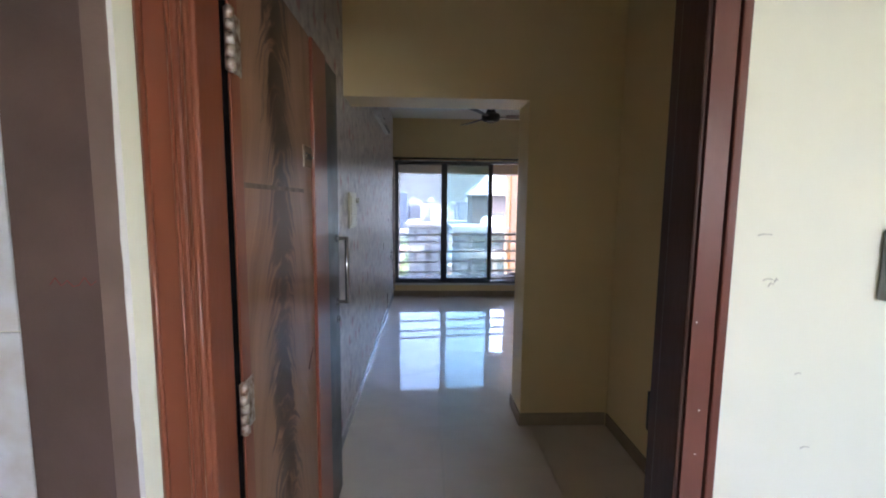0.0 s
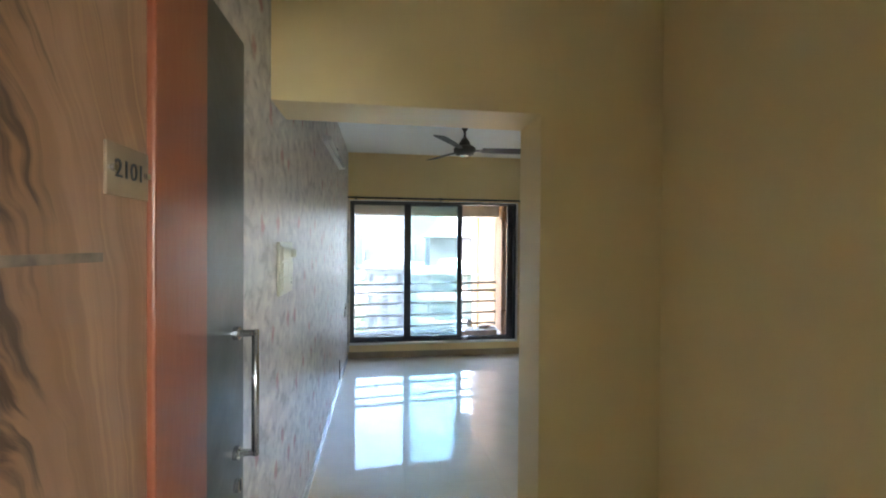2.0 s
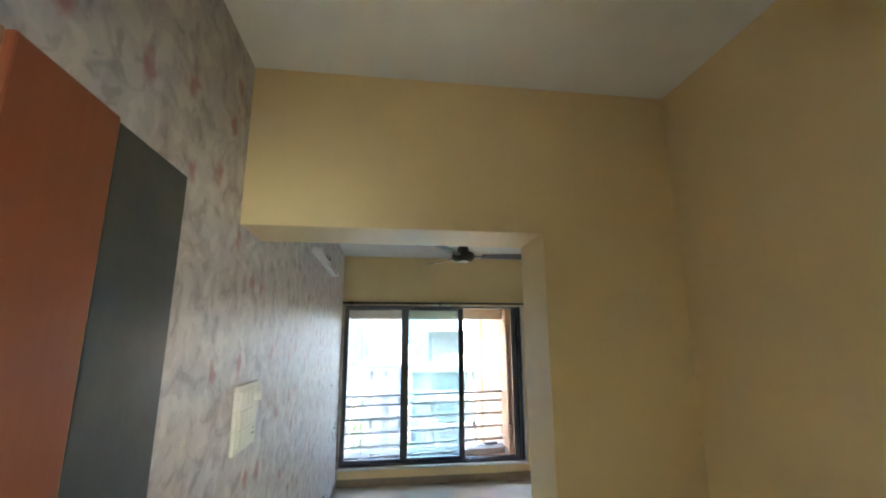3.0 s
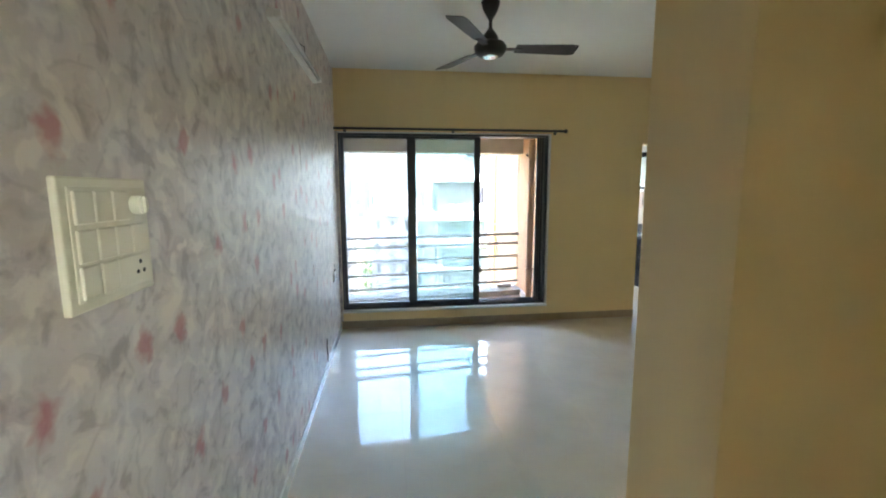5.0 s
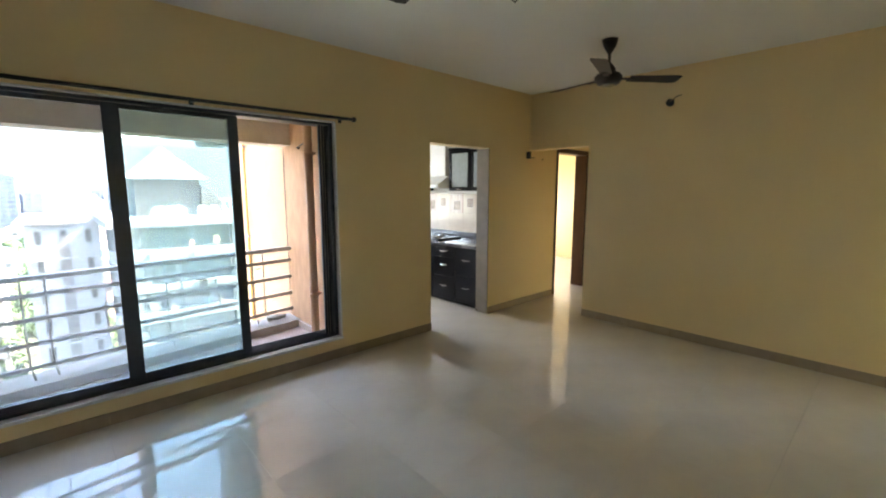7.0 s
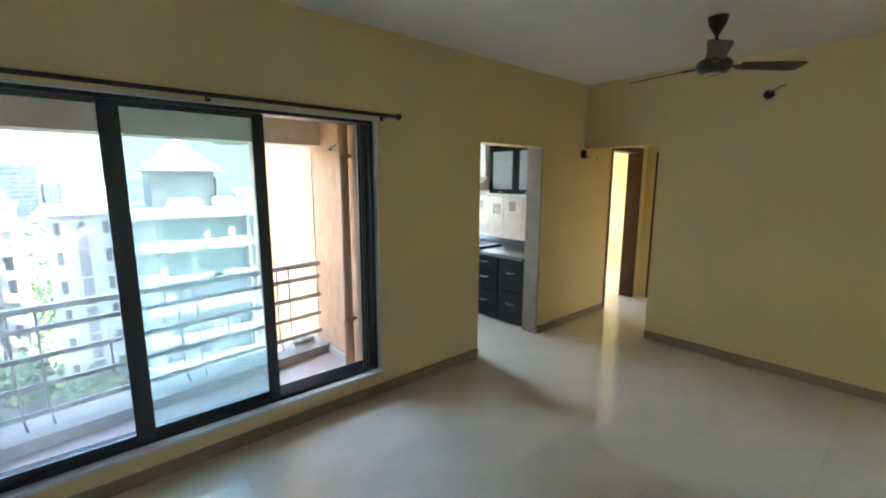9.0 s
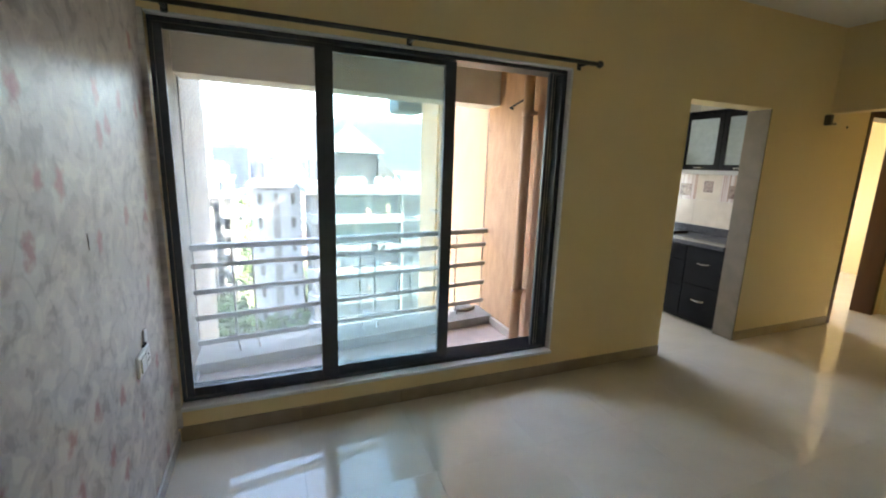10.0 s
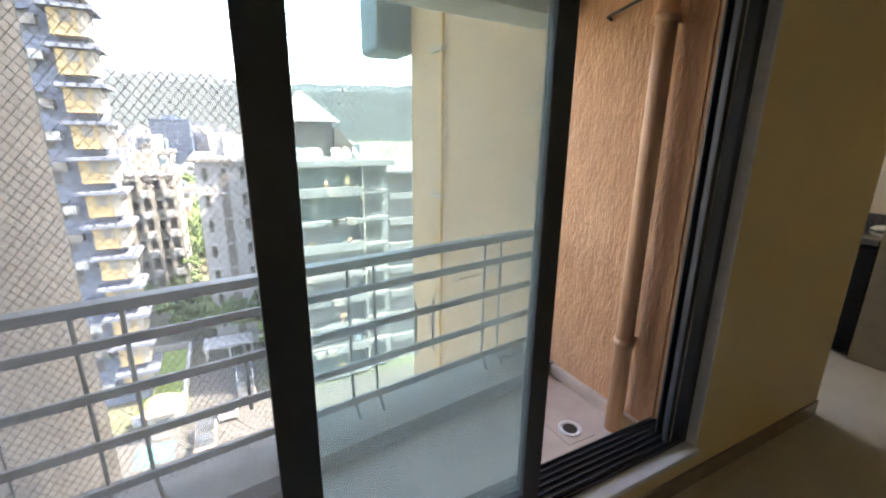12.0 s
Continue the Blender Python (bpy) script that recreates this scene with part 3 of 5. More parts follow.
# Added black strip, so the door edge reads as the dark gap.
part("edge_gap_strip", box(xb_ + 0.001, GAP_B - 0.004, 0.012, xf - 0.003, GAP_B - 0.0005, 2.042), M_GAP, door, "black strip painting the shaded gap at the hinge edge")
part("hinge_stile", box(xf - 0.003, GAP_B, 0.012, xf + 0.002, 1.846, 2.042, 0.001), M_RED, door, "red painted stile")
part("laminate_panel", box(xf - 0.003, 1.846, 0.012, xf, 2.437, 2.042, 0.0008), M_LAMINATE, door, "brown flame grained laminate")
part("red_band", box(xf - 0.003, 2.437, 0.012, xf + 0.012, 2.640, 2.042, 0.004), M_RED, door, "raised red painted band")
part("grey_band", box(xf - 0.003, 2.640, 0.012, xf, 2.905, 2.042, 0.0008), M_GREYLAM, door, "dark grey laminate band")

for z, h in ((1.795, 0.125), (0.988, 0.118), (0.22, 0.118)):
    hinge = part("hinge", box(xf + 0.002, GAP_B + 0.001, z - h / 2, xf + 0.005, GAP_B + 0.052, z + h / 2, 0.001), M_HINGE, door, "steel butt hinge splashed with paint")
    for q in range(5):
        za = z - h / 2 + h * q / 5
        part("knuckle", rod((xf + 0.008, GAP_B - 0.010, za + 0.001), (xf + 0.008, GAP_B - 0.010, za + h / 5 - 0.001), 0.0105, 14), M_HINGE, hinge, smooth=True)
    part("pin", rod((xf + 0.008, GAP_B - 0.010, z - h / 2 - 0.004), (xf + 0.008, GAP_B - 0.010, z + h / 2 + 0.004), 0.006, 10), M_HINGE, hinge)
    for dy, dz in ((0.018, -0.045), (0.035, -0.018), (0.018, 0.018), (0.035, 0.045)):
        part("screw", rod((xf + 0.004, GAP_B + dy, z + dz), (xf + 0.0065, GAP_B + dy, z + dz), 0.0048, 10), M_HINGE, hinge)
handle = part("pull_handle", rod((xf + 0.050, 2.835, 0.985), (xf + 0.050, 2.835, 1.30), 0.009, 14), M_STEEL, door, "square ended steel pull handle", True)
for z in (0.992, 1.292):
    part("standoff", rod((xf, 2.835, z), (xf + 0.054, 2.835, z), 0.009, 14), M_STEEL, handle)
    part("rose", rod((xf, 2.835, z), (xf + 0.012, 2.835, z), 0.017, 16), M_STEEL, handle)
lock = part("lock", rod((xf, 2.845, 0.905), (xf + 0.012, 2.845, 0.905), 0.017, 16), M_STEEL, door, "steel lock cylinder")
part("keyhole", box(xf + 0.0122, 2.841, 0.892, xf + 0.0135, 2.849, 0.918), M_DARK, lock)
plate = part("number_plate", box(xf, 2.332, 1.580, xf + 0.004, 2.434, 1.652, 0.001), M_STEELPLATE, door, "brushed number plate with two screws")
for y in (2.343, 2.424):
    part("screw", rod((xf + 0.004, y, 1.617), (xf + 0.010, y, 1.617), 0.005, 10), M_STEEL, plate)
text = bpy.data.curves.new("digits", "FONT")
text.body, text.size, text.align_x, text.align_y, text.extrude = "2101", 0.036, "CENTER", "CENTER", 0.0006
digits = new("digits", text)
digits.matrix_world = Matrix(((0, 0, 1, xf + 0.005), (1, 0, 0, 2.384), (0, 1, 0, 1.617), (0, 0, 0, 1)))
text.materials.append(M_DARK)
bpy.context.view_layer.update()
me = bpy.data.meshes.new_from_object(digits)
me.transform(digits.matrix_world)
bpy.data.objects.remove(digits)
dg = new("digits", me)
dg.parent = plate
me.materials.clear()
me.materials.append(M_DARK)
part("scratch", box(xf + 0.0001, 1.850, 1.491, xf + 0.0014, 2.330, 1.503, 0.0004), M_SCRATCH, door, "torn strip across the laminate")
part("scratch", tube([(xf + 0.0008, 2.34, 0.86), (xf + 0.0008, 2.40, 0.92)], 0.0015, 6), M_DARK, door, "short dark scratch")
keep = part("strike_plate", box(0.747, 1.8265, 0.90, 0.759, 1.842, 1.0, 0.003), M_DARK, frame_l, "dark lock strike")
specks = random.Random(3)
for k in range(4):
    z = specks.uniform(0.75, 1.5)
    x = specks.uniform(0.752, 0.79)
    part("paint_spot", rod((x, 1.6866, z), (x, 1.6855, z), 0.0018, 8), M_WHITE, frame_l, "white paint spot")

# ---- skirtings ----


def skirting(label, material, axis, face, u0, u1, out, height=0.085, name="baseboard"):
    """A row of skirting tiles, each a piece of its own; out: the way they stand off the wall."""
    base = thing(name, label, "skirting", kind="structure")
    u = u0
    while u < u1 - 0.01:
        v = min(u + 0.6, u1)
        a, b = sorted((face + out * 0.0005, face + out * 0.011))
        bm = box(a, u, 0.001, b, v - 0.0015, height, 0.0015) if axis == "x" else box(u, a, 0.001, v - 0.0015, b, height, 0.0015)
        part("skirting_tile", bm, material, base)
        u = v


BROWN_SK = "brown beige glossy tile skirting along the wall"
skirting(BROWN_SK, M_SKIRT, "y", YW, XL + 0.012, KIT[0], -1)
skirting(BROWN_SK, M_SKIRT, "y", YW, KIT[1], BED[0] - 0.01, -1)
skirting(BROWN_SK, M_SKIRT, "x", XR, YF + 0.012, 6.6, -1)
skirting(BROWN_SK, M_SKIRT, "y", YF, OX + 0.012, XR, 1)
skirting(BROWN_SK, M_SKIRT, "y", YO, OX + 0.002, 1.393, -1)
skirting(BROWN_SK, M_SKIRT, "x", 1.405, 1.91, YO - 0.012, -1)
skirting(BROWN_SK, M_SKIRT, "x", OX, YO - 0.011, YF + 0.011, -1)
skirting("pale grey glossy skirting under the wallpaper", M_SKIRTW, "x", XL, 1.86, YW - 0.012, 1, 0.07)

# ---- balcony rail, net, pipes ----


def rail_y(x):
    return 8.16 + 0.134 * x


rail = thing("balcony_rail", "grey painted steel balcony rail with flat bars", "railing")


def bar(name, z, half_y, half_z):
    bm = bmesh.new()
    for x in (-0.298, 1.983):
        for dy in (-half_y, half_y):
            for dz in (-half_z, half_z):
                bm.verts.new((x, rail_y(x) + dy, z + dz))
    bmesh.ops.convex_hull(bm, input=bm.verts)
    bmesh.ops.bevel(bm, geom=list(bm.edges), offset=0.004, segments=2, affect="EDGES")
    part(name, bm, M_RAIL, rail)


bar("top_rail", 0.915, 0.028, 0.018)
for z in (0.79, 0.615, 0.436, 0.262):
    bar("flat_bar", z, 0.007, 0.017)
for x in (-0.06, 0.065, 0.82, 0.94, 1.57, 1.68):
    y = rail_y(x) + 0.012
    part("upright", tube([(x, y, 0.90), (x, y, 0.27), (x + 0.012, y - 0.025, 0.22), (x + 0.02, y - 0.03, 0.17)], 0.0075), M_RAIL, rail)
for x in (0.40, 0.51, 1.15, 1.25):
    y = rail_y(x) + 0.012
    part("short_upright", rod((x, y, 0.66), (x, y, 0.385), 0.0075, 8), M_RAIL, rail)

net = bmesh.new()
NX0, NX1, NZ0, NZ1, SLOPE = -0.298, 1.983, 0.18, 1.97, 1.25
for sgn in (1, -1):
    s = NX0 - 1.42
    while s < NX1 + 1.42:
        # a strand through (s, NZ0) that climbs to one side, cut off at the walls
        za = NZ0 + max(0.0, SLOPE * (NX0 - s) if sgn > 0 else SLOPE * (s - NX1))
        zb = min(NZ1, NZ0 + (SLOPE * (NX1 - s) if sgn > 0 else SLOPE * (s - NX0)))
        if zb - za > 0.02:
            ring0 = None
            steps = max(1, round((zb - za) / 0.2))
            for k in range(steps + 1):
                z = za + (zb - za) * k / steps
                x = s + sgn * (z - NZ0) / SLOPE
                p = Vector((x, rail_y(x) + 0.045 + 0.006 * math.sin(7 * x) * math.sin(5 * z) + sgn * 0.0009, z))
                ring = [net.verts.new(p + q) for q in (Vector((0.0013, 0, 0)), Vector((0, 0.0013, 0)), Vector((-0.0013, 0, 0)), Vector((0, -0.0013, 0)))]
                if ring0:
                    for i in range(4):
                        net.faces.new((ring0[i], ring0[(i + 1) % 4], ring[(i + 1) % 4], ring[i]))
                ring0 = ring
        s += 0.027
tagged(obj("bird_net", net, M_NET), "dark nylon diamond mesh bird net behind the rail", "net", kind="stuff")

edge = thing("net_rope", "dark edge ropes of the bird net on wall hooks", "rope")
for x in (-0.292, 1.977):
    y = rail_y(x) + 0.045
    r = part("rope", tube([(x, y, 0.18), (x + 0.003, y + 0.004, 0.7), (x - 0.001, y, 1.3), (x, y, 1.95)], 0.0035, 6), M_NET, edge)
    for z in (0.35, 0.62, 0.95, 1.22, 1.5, 1.78):
        part("hook", tube([(x, y, z), (x, y - 0.018, z + 0.004), (-0.2995 if x < 0 else 1.9845, y - 0.022, z + 0.004)], 0.0025, 6), M_DARK, r)
hanger = thing("coat_hanger", "bent wire coat hanger caught in the net", "coat hanger")
hx = lambda x, z: (x, rail_y(x) + 0.02, z)
part("wire_frame", tube([hx(1.40, 0.80), hx(1.66, 0.735), hx(1.42, 0.725), hx(1.40, 0.80)], 0.0025, 6), M_RAIL, hanger)
part("hook", tube([hx(1.42, 0.725), hx(1.39, 0.71), hx(1.375, 0.73)], 0.0025, 6), M_RAIL, hanger)

pipe = thing("drain_pipe", "orange painted drain pipe on brackets against the plaster", "pipe")
part("pipe_body", rod((1.912, 7.75, 0.10), (1.912, 7.75, 2.75), 0.038, 24), M_ORANGEP, pipe, smooth=True)
for z in (0.55, 1.86):
    b = part("bracket", rod((1.912, 7.75, z - 0.02), (1.912, 7.75, z + 0.02), 0.044, 24), M_ORANGEP, pipe, smooth=True)
    part("bracket_arm", box(1.945, 7.74, z - 0.015, 1.984, 7.78, z + 0.015, 0.003), M_ORANGEP, b)
gas = thing("gas_pipe", "thin orange gas pipe clipped to the outer wall", "pipe")
part("pipe_body", rod((1.955, 9.63, -3.0), (1.955, 9.63, 3.0), 0.014, 10), M_YELLOWP, gas, smooth=True)
for z in (0.95, 2.05):
    part("clip", box(1.935, 9.61, z - 0.012, 1.984, 9.80, z + 0.012, 0.003), M_RAIL, gas)
hook = thing("wall_hook", "rusty dark iron hook in the balcony wall", "hook")
part("shaft", tube([(1.984, 8.08, 1.925), (1.95, 8.07, 1.93), (1.94, 7.86, 1.965)], 0.007), M_DARK, hook)
trap = thing("floor_drain", "round white floor drain in a square tile", "drain")
part("tile", box(1.64, 7.75, 0.1005, 1.80, 7.91, 0.104, 0.001), M_BALCFLOOR, trap)
part("ring", lathe([(0.055, 0.0), (0.055, 0.006), (0.042, 0.006), (0.040, 0.002), (0.001, 0.002)], 24, centre=(1.72, 7.83, 0.1045)), M_SILL, trap, smooth=True)
part("hole", lathe([(0.034, 0.0), (0.034, 0.0015), (0.001, 0.0015)], 20, centre=(1.72, 7.83, 0.1075)), M_DARK, trap)
skb = thing("baseboard_balcony", "pinkish cement skirting at the balcony wall", "skirting", kind="structure")
part("skirting_run", box(1.955, YB + 0.002, 0.101, 1.984, 8.24, 0.17, 0.006), M_BALCFLOOR, skb)
part("skirting_run", box(-0.299, YB + 0.002, 0.101, -0.275, 7.97, 0.15, 0.006), M_KERB, skb)
bowl = thing("cloth", "grey crumpled cloth lying on the kerb", "cloth")
bm = bmesh.new()
bmesh.ops.create_icosphere(bm, subdivisions=3, radius=1)
for v in bm.verts:
    k = 1 + 0.35 * noise.noise(v.co * 2.2)
    v.co = Vector((1.80 + 0.10 * v.co.x * k, 8.44 + 0.05 * v.co.y * k, 0.176 + max(0.0, 0.028 * (v.co.z * k + 0.7))))
part("folds", bm, M_KERB, bowl, smooth=True)

# ---- the city outside ----
GROUND = GROUND_Z
structure("ground", box(-3000, -3000, GROUND - 1, 3000, 4500, GROUND), M_GROUND, "green and tan city ground below the flat", "ground")
bm = bmesh.new()
N = 90
rows_ = []
for j, (dist, lift) in enumerate(((1500, 0), (1750, 0.75), (2100, 1.0), (2600, 0.2))):
    row = []
    for i in range(N + 1):
        a = radians(-80 + 160 * i / N)
        h = 236 + 55 * noise.noise(Vector((i * 0.11, 3.3, 0))) + 25 * noise.noise(Vector((i * 0.5, j, 0)))
        row.append(bm.verts.new((dist * math.sin(a), dist * math.cos(a), GROUND + lift * h)))
    rows_.append(row)
for lo, hi in zip(rows_, rows_[1:]):
    for i in range(N):
        bm.faces.new((lo[i], lo[i + 1], hi[i + 1], hi[i]))
structure("backdrop", bm, M_HILL, "hazy blue green hills on the horizon", "hills")


def far_mesh(name, bm, material):
    me = bpy.data.meshes.new(name)
    bmesh.ops.recalc_face_normals(bm, faces=bm.faces)
    bm.to_mesh(me)
    bm.free()
    me.materials.append(material)
    return me


def put(name, me, parent, at):
    ob = new(name, me)
    ob.parent, ob.location = parent, at
    return ob


def tower(name, label, x0, x1, y0, y1, top, body, accent, storey=3.0, bays=4, balconies=True, lowest=-30.0, wide=0.24, piers=False):
    """A block of flats: body, roof slab with tanks, and on its near face and one side rows of windows and deep balconies."""
    t = thing(name, label, "building", group="towers beyond the balcony")
    part("wall", box(x0, y0, GROUND, x1, y1, top), body, t)
    part("roof", box(x0 - 0.4, y0 - 0.4, top, x1 + 0.4, y1 + 0.4, top + 0.5), accent, t)
    w, d = x1 - x0, y1 - y0
    part("roof_house", box(x0 + w * 0.3, y0 + d * 0.2, top + 0.5, x0 + w * 0.65, y1 - d * 0.3, top + 3.2), body, t)
    part("water_tank", lathe([(w * 0.09, 0), (w * 0.09, 1.7), (w * 0.05, 2.0)], 12, centre=(x0 + w * 0.82, y0 + d * 0.35, top + 0.5)), M_DARKBLUE, t)
    bay = w / bays
    pane = far_mesh("window", box(-bay * wide, -0.06, 0.9, bay * wide, 0.05, 2.3), M_FARGLASS)
    hood = far_mesh("sunshade", box(-bay * wide - 0.2, -0.6, 2.35, bay * wide + 0.2, 0.0, 2.47), accent)
    slab = far_mesh("balcony", box(-bay * 0.44, -1.3, -0.15, bay * 0.44, 0.0, 0.85), accent)
    # Flat plate that paints the shade of an open balcony.
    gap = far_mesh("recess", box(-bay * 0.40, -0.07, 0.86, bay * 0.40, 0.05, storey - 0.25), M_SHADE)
    side = far_mesh("side_window", box(-0.08, -1.1, 0.9, 0.05, 1.1, 2.3), M_FARGLASS)
    if piers:
        for k in range(bays + 1):
            part("pier", box(x0 + bay * k - 0.28, y0 - 1.0, GROUND, x0 + bay * k + 0.28, y0, top - (k % 2) * 1.4), body, t)
    lowest = max(lowest, GROUND + 1)
    z, row = top - storey, 0
    while z > lowest:
        for k in range(bays):
            xc = x0 + bay * (k + 0.5)
            if balconies and (k + (0 if piers else row // 4)) % 2 == 0:
                put("recess", gap, put("balcony", slab, t, (xc, y0, z)), (0, 0, 0))
            else:
                put("sunshade", hood, put("window", pane, t, (xc, y0, z)), (0, 0, 0))
        for k in range(2):
            put("side_window", side, t, (x1 if x1 < 0 else x0, y0 + d * (0.3 + 0.4 * k), z))
        z -= storey
        row += 1
    return t


tall = tower("apartment_tower", "tall pale blue tower with yellow balconies", -24.0, -8.4, 54.0, 58.5, 44.0, M_BLUEB, M_BLUEB, bays=6, balconies=False, lowest=-40)
for k in range(22):
    z = 37.6 - 2.9 * k
    b = part("balcony", box(-10.1, 52.6, z, -8.35, 55.4, z + 1.9), M_YELLOWB, tall, "yellow balcony")
    # Cream colour paints the sunlight on the balcony's right side.
    part("sunlit_side", box(-8.349, 52.7, z, -7.7, 55.4, z + 1.9), M_CREAMB, b, "balcony side in cream for the sun on it")
    part("slab", box(-10.7, 52.1, z + 1.95, -7.1, 55.9, z + 2.25), M_BLUEB, b)
    # Both openings are flat plates in the shade colour.
    part("opening", box(-9.4, 52.55, z + 0.95, -8.6, 52.599, z + 1.85), M_SHADE, b)
    part("side_opening", box(-7.701, 53.2, z + 1.0, -7.66, 54.6, z + 1.85), M_SHADE, b)
    part("outdoor_unit", box(-11.9, 53.2, z + 0.3 + 0.4 * (k % 3), -11.0, 53.99, z + 1.0 + 0.4 * (k % 3)), M_WHITEB if k % 2 else M_SHADE, tall)
cream = tower("apartment_tower", "cream block of flats with open balconies", -13.2, -6.0, 82.0, 95.0, -4.9, M_CREAMB, M_WHITEB, bays=5, lowest=-55, wide=0.30, piers=True)
for x in (-12.4, -9.4, -6.9):
    part("roof_arch", lathe([(1.1, -0.45), (1.1, 0.45)], 20, centre=(0, 0, 0)), M_CREAMB, cream, "round arched gable").matrix_basis = pose(x, 82.3, -4.6, 90, 0, 0)
tower("apartment_tower", "cream block of flats stepped up behind", -11.0, -7.0, 96.0, 104.0, -2.4, M_WHITEB, M_CREAMB, bays=3, lowest=-40)
white = tower("apartment_tower", "white block of flats with tall recess", -2.2, 3.6, 62.0, 76.0, -1.9, M_WHITEB, M_WHITEB, bays=3, balconies=False, lowest=-55, wide=0.13)
part("recess", box(0.2, 61.9, GROUND, 1.1, 61.999, -3.2), M_SHADE, white, "tall recess as a flat strip in shade colour")
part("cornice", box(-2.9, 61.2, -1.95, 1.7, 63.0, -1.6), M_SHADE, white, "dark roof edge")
part("upper_roof", box(1.0, 64.0, -1.4, 3.9, 72.0, 0.9), M_WHITEB, white)
tower("office_tower", "dark blue glazed tower in the haze", -43.0, -16.7, 400.0, 430.0, 9.6, M_BLUED, M_BLUED, bays=6, balconies=False, lowest=-40, wide=0.36)
far = random.Random(31)
for k in range(64):
    a, dist = radians(-27 + 34 * (k + far.random()) / 64), far.uniform(230, 760)
    if radians(-7.5) < a < radians(-1.5):
        dist = max(dist, 450)
    w = far.uniform(9, 22)
    cx, cy, top_ = dist * math.sin(a), 7 + dist * math.cos(a), min(9.0, max(-16.0, far.gauss(-9 + dist * 0.012, 5.0)))
    body, trim_ = far.choice(((M_WHITEB, M_CREAMB), (M_CREAMB, M_WHITEB), (M_BLUEB, M_WHITEB), (M_WHITEB, M_BLUEB)))
    f = thing("far_tower", "pale tower among many in the distant city", "building", group="far towers")
    part("wall", box(cx - w / 2, cy, GROUND, cx + w / 2, cy + w * 0.8, top_), body, f)
    part("roof_house", box(cx - w * 0.2, cy + 2, top_, cx + w * 0.15, cy + w * 0.5, top_ + 3.5), trim_, f)
    strip = far_mesh("window_band", box(-w * 0.42, -0.15, 0, w * 0.42, 0.05, 1.5), M_FARGLASS)
    for q in range(min(13, int((top_ - GROUND) / 3.2))):
        put("window_band", strip, f, (cx, cy, top_ - 3.0 - 3.2 * q))
    for q in (-0.25, 0.02, 0.27):
        part("pier", box(cx + w * q - 0.7, cy - 0.3, GROUND, cx + w * q + 0.7, cy - 0.151, top_ - 0.6), body, f)

# the near block with its terrace, dishes and hipped roof
near = thing("apartment_block", "weathered pale grey block with deep balconies and white pyramid roof", "building")
bx0, bx1, by, bt = 4.4, 16.2, 50.0, -1.7
part("wall", box(bx0, by, GROUND, bx1, by + 16, bt), M_GREYB, near)
part("side_wing", box(bx1, by + 1.2, GROUND, bx1 + 7.5, by + 15, bt - 0.9), M_GREYB, near)
part("parapet", box(bx0 - 1.2, by - 1.7, bt - 0.1, bx1 + 0.3, by + 16.4, bt + 0.55, 0.06), M_GREYB, near)
part("wing_canopy", box(bx1 - 0.4, by - 0.4, bt - 1.1, bx1 + 7.7, by + 3.0, bt - 0.75, 0.05), M_GREYB, near, "white sheet canopy")
wash = random.Random(21)
STOREY = 2.85


def round_end(x, y, za, zb, r):
    return lathe([(r, za), (r, zb)], 20, centre=(x, y, 0))


for k in range(8):
    z = bt - STOREY * (k + 1)
    slab = part("balcony_slab", box(bx0 + 0.3, by - 1.5, z - 0.2, bx1 - 3.2, by, z + (0.32 if k % 2 else 0.75), 0.04), M_GREYB, near)
    part("rounded_end", round_end(bx0 + 0.3, by - 0.1, z - 0.2, z + 0.8, 1.4), M_GREYB, slab)
    part("balcony_slab", box(bx1 - 2.9, by - 0.9, z - 0.15, bx1 - 0.3, by, z + 0.25, 0.04), M_GREYB, near)
    # Recesses and most bands are plain bodies in the shade colour.
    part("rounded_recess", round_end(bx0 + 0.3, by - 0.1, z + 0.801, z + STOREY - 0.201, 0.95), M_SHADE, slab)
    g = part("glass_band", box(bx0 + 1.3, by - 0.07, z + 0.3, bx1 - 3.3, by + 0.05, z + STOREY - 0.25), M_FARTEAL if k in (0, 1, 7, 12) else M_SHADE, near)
    for q in range(6):
        xq = bx0 + 1.3 + q * 1.3 + wash.uniform(-0.2, 0.2)
        part("mullion", box(xq, by - 0.14, z + 0.3, xq + wash.choice((0.12, 0.12, 0.5)), by - 0.071, z + STOREY - 0.25), wash.choice((M_GREYB, M_CREAMB, M_FARGLASS)), g)
    part("handrail", box(bx0 + 0.6, by - 1.47, z + 1.0, bx1 - 3.2, by - 1.42, z + 1.06), M_FARGLASS, slab)
    part("window", box(bx1 - 2.6, by - 0.06, z + 0.7, bx1 - 0.7, by + 0.05, z + 2.1), M_FARGLASS, near)
    w = part("wing_slab", box(bx1 + 0.2, by + 0.1, z - 1.1, bx1 + 7.2, by + 1.2, z - 0.35, 0.03), M_GREYB, near)
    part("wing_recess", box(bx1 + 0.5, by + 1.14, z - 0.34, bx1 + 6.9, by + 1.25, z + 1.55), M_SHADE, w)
    for q in range(4):
        xq = wash.uniform(bx0 + 0.6, bx1 - 4.4)
        hang = wash.random() < 0.7
        part("laundry" if hang else "outdoor_unit", box(xq, by - (1.40 if hang else 2.0), z + (0.5 if hang else -0.1), xq + wash.uniform(0.25, 0.8), by - (1.36 if hang else 1.505), z + wash.uniform(1.1, 1.75)) if hang else
             box(xq, by - 2.0, z - 0.1, xq + 0.85, by - 1.505, z + 0.5), wash.choice((M_TERRA, M_BLUED, M_CREAMB, M_YELLOWB, M_DARKBLUE, M_GREYB)) if hang else M_CREAMB, near)
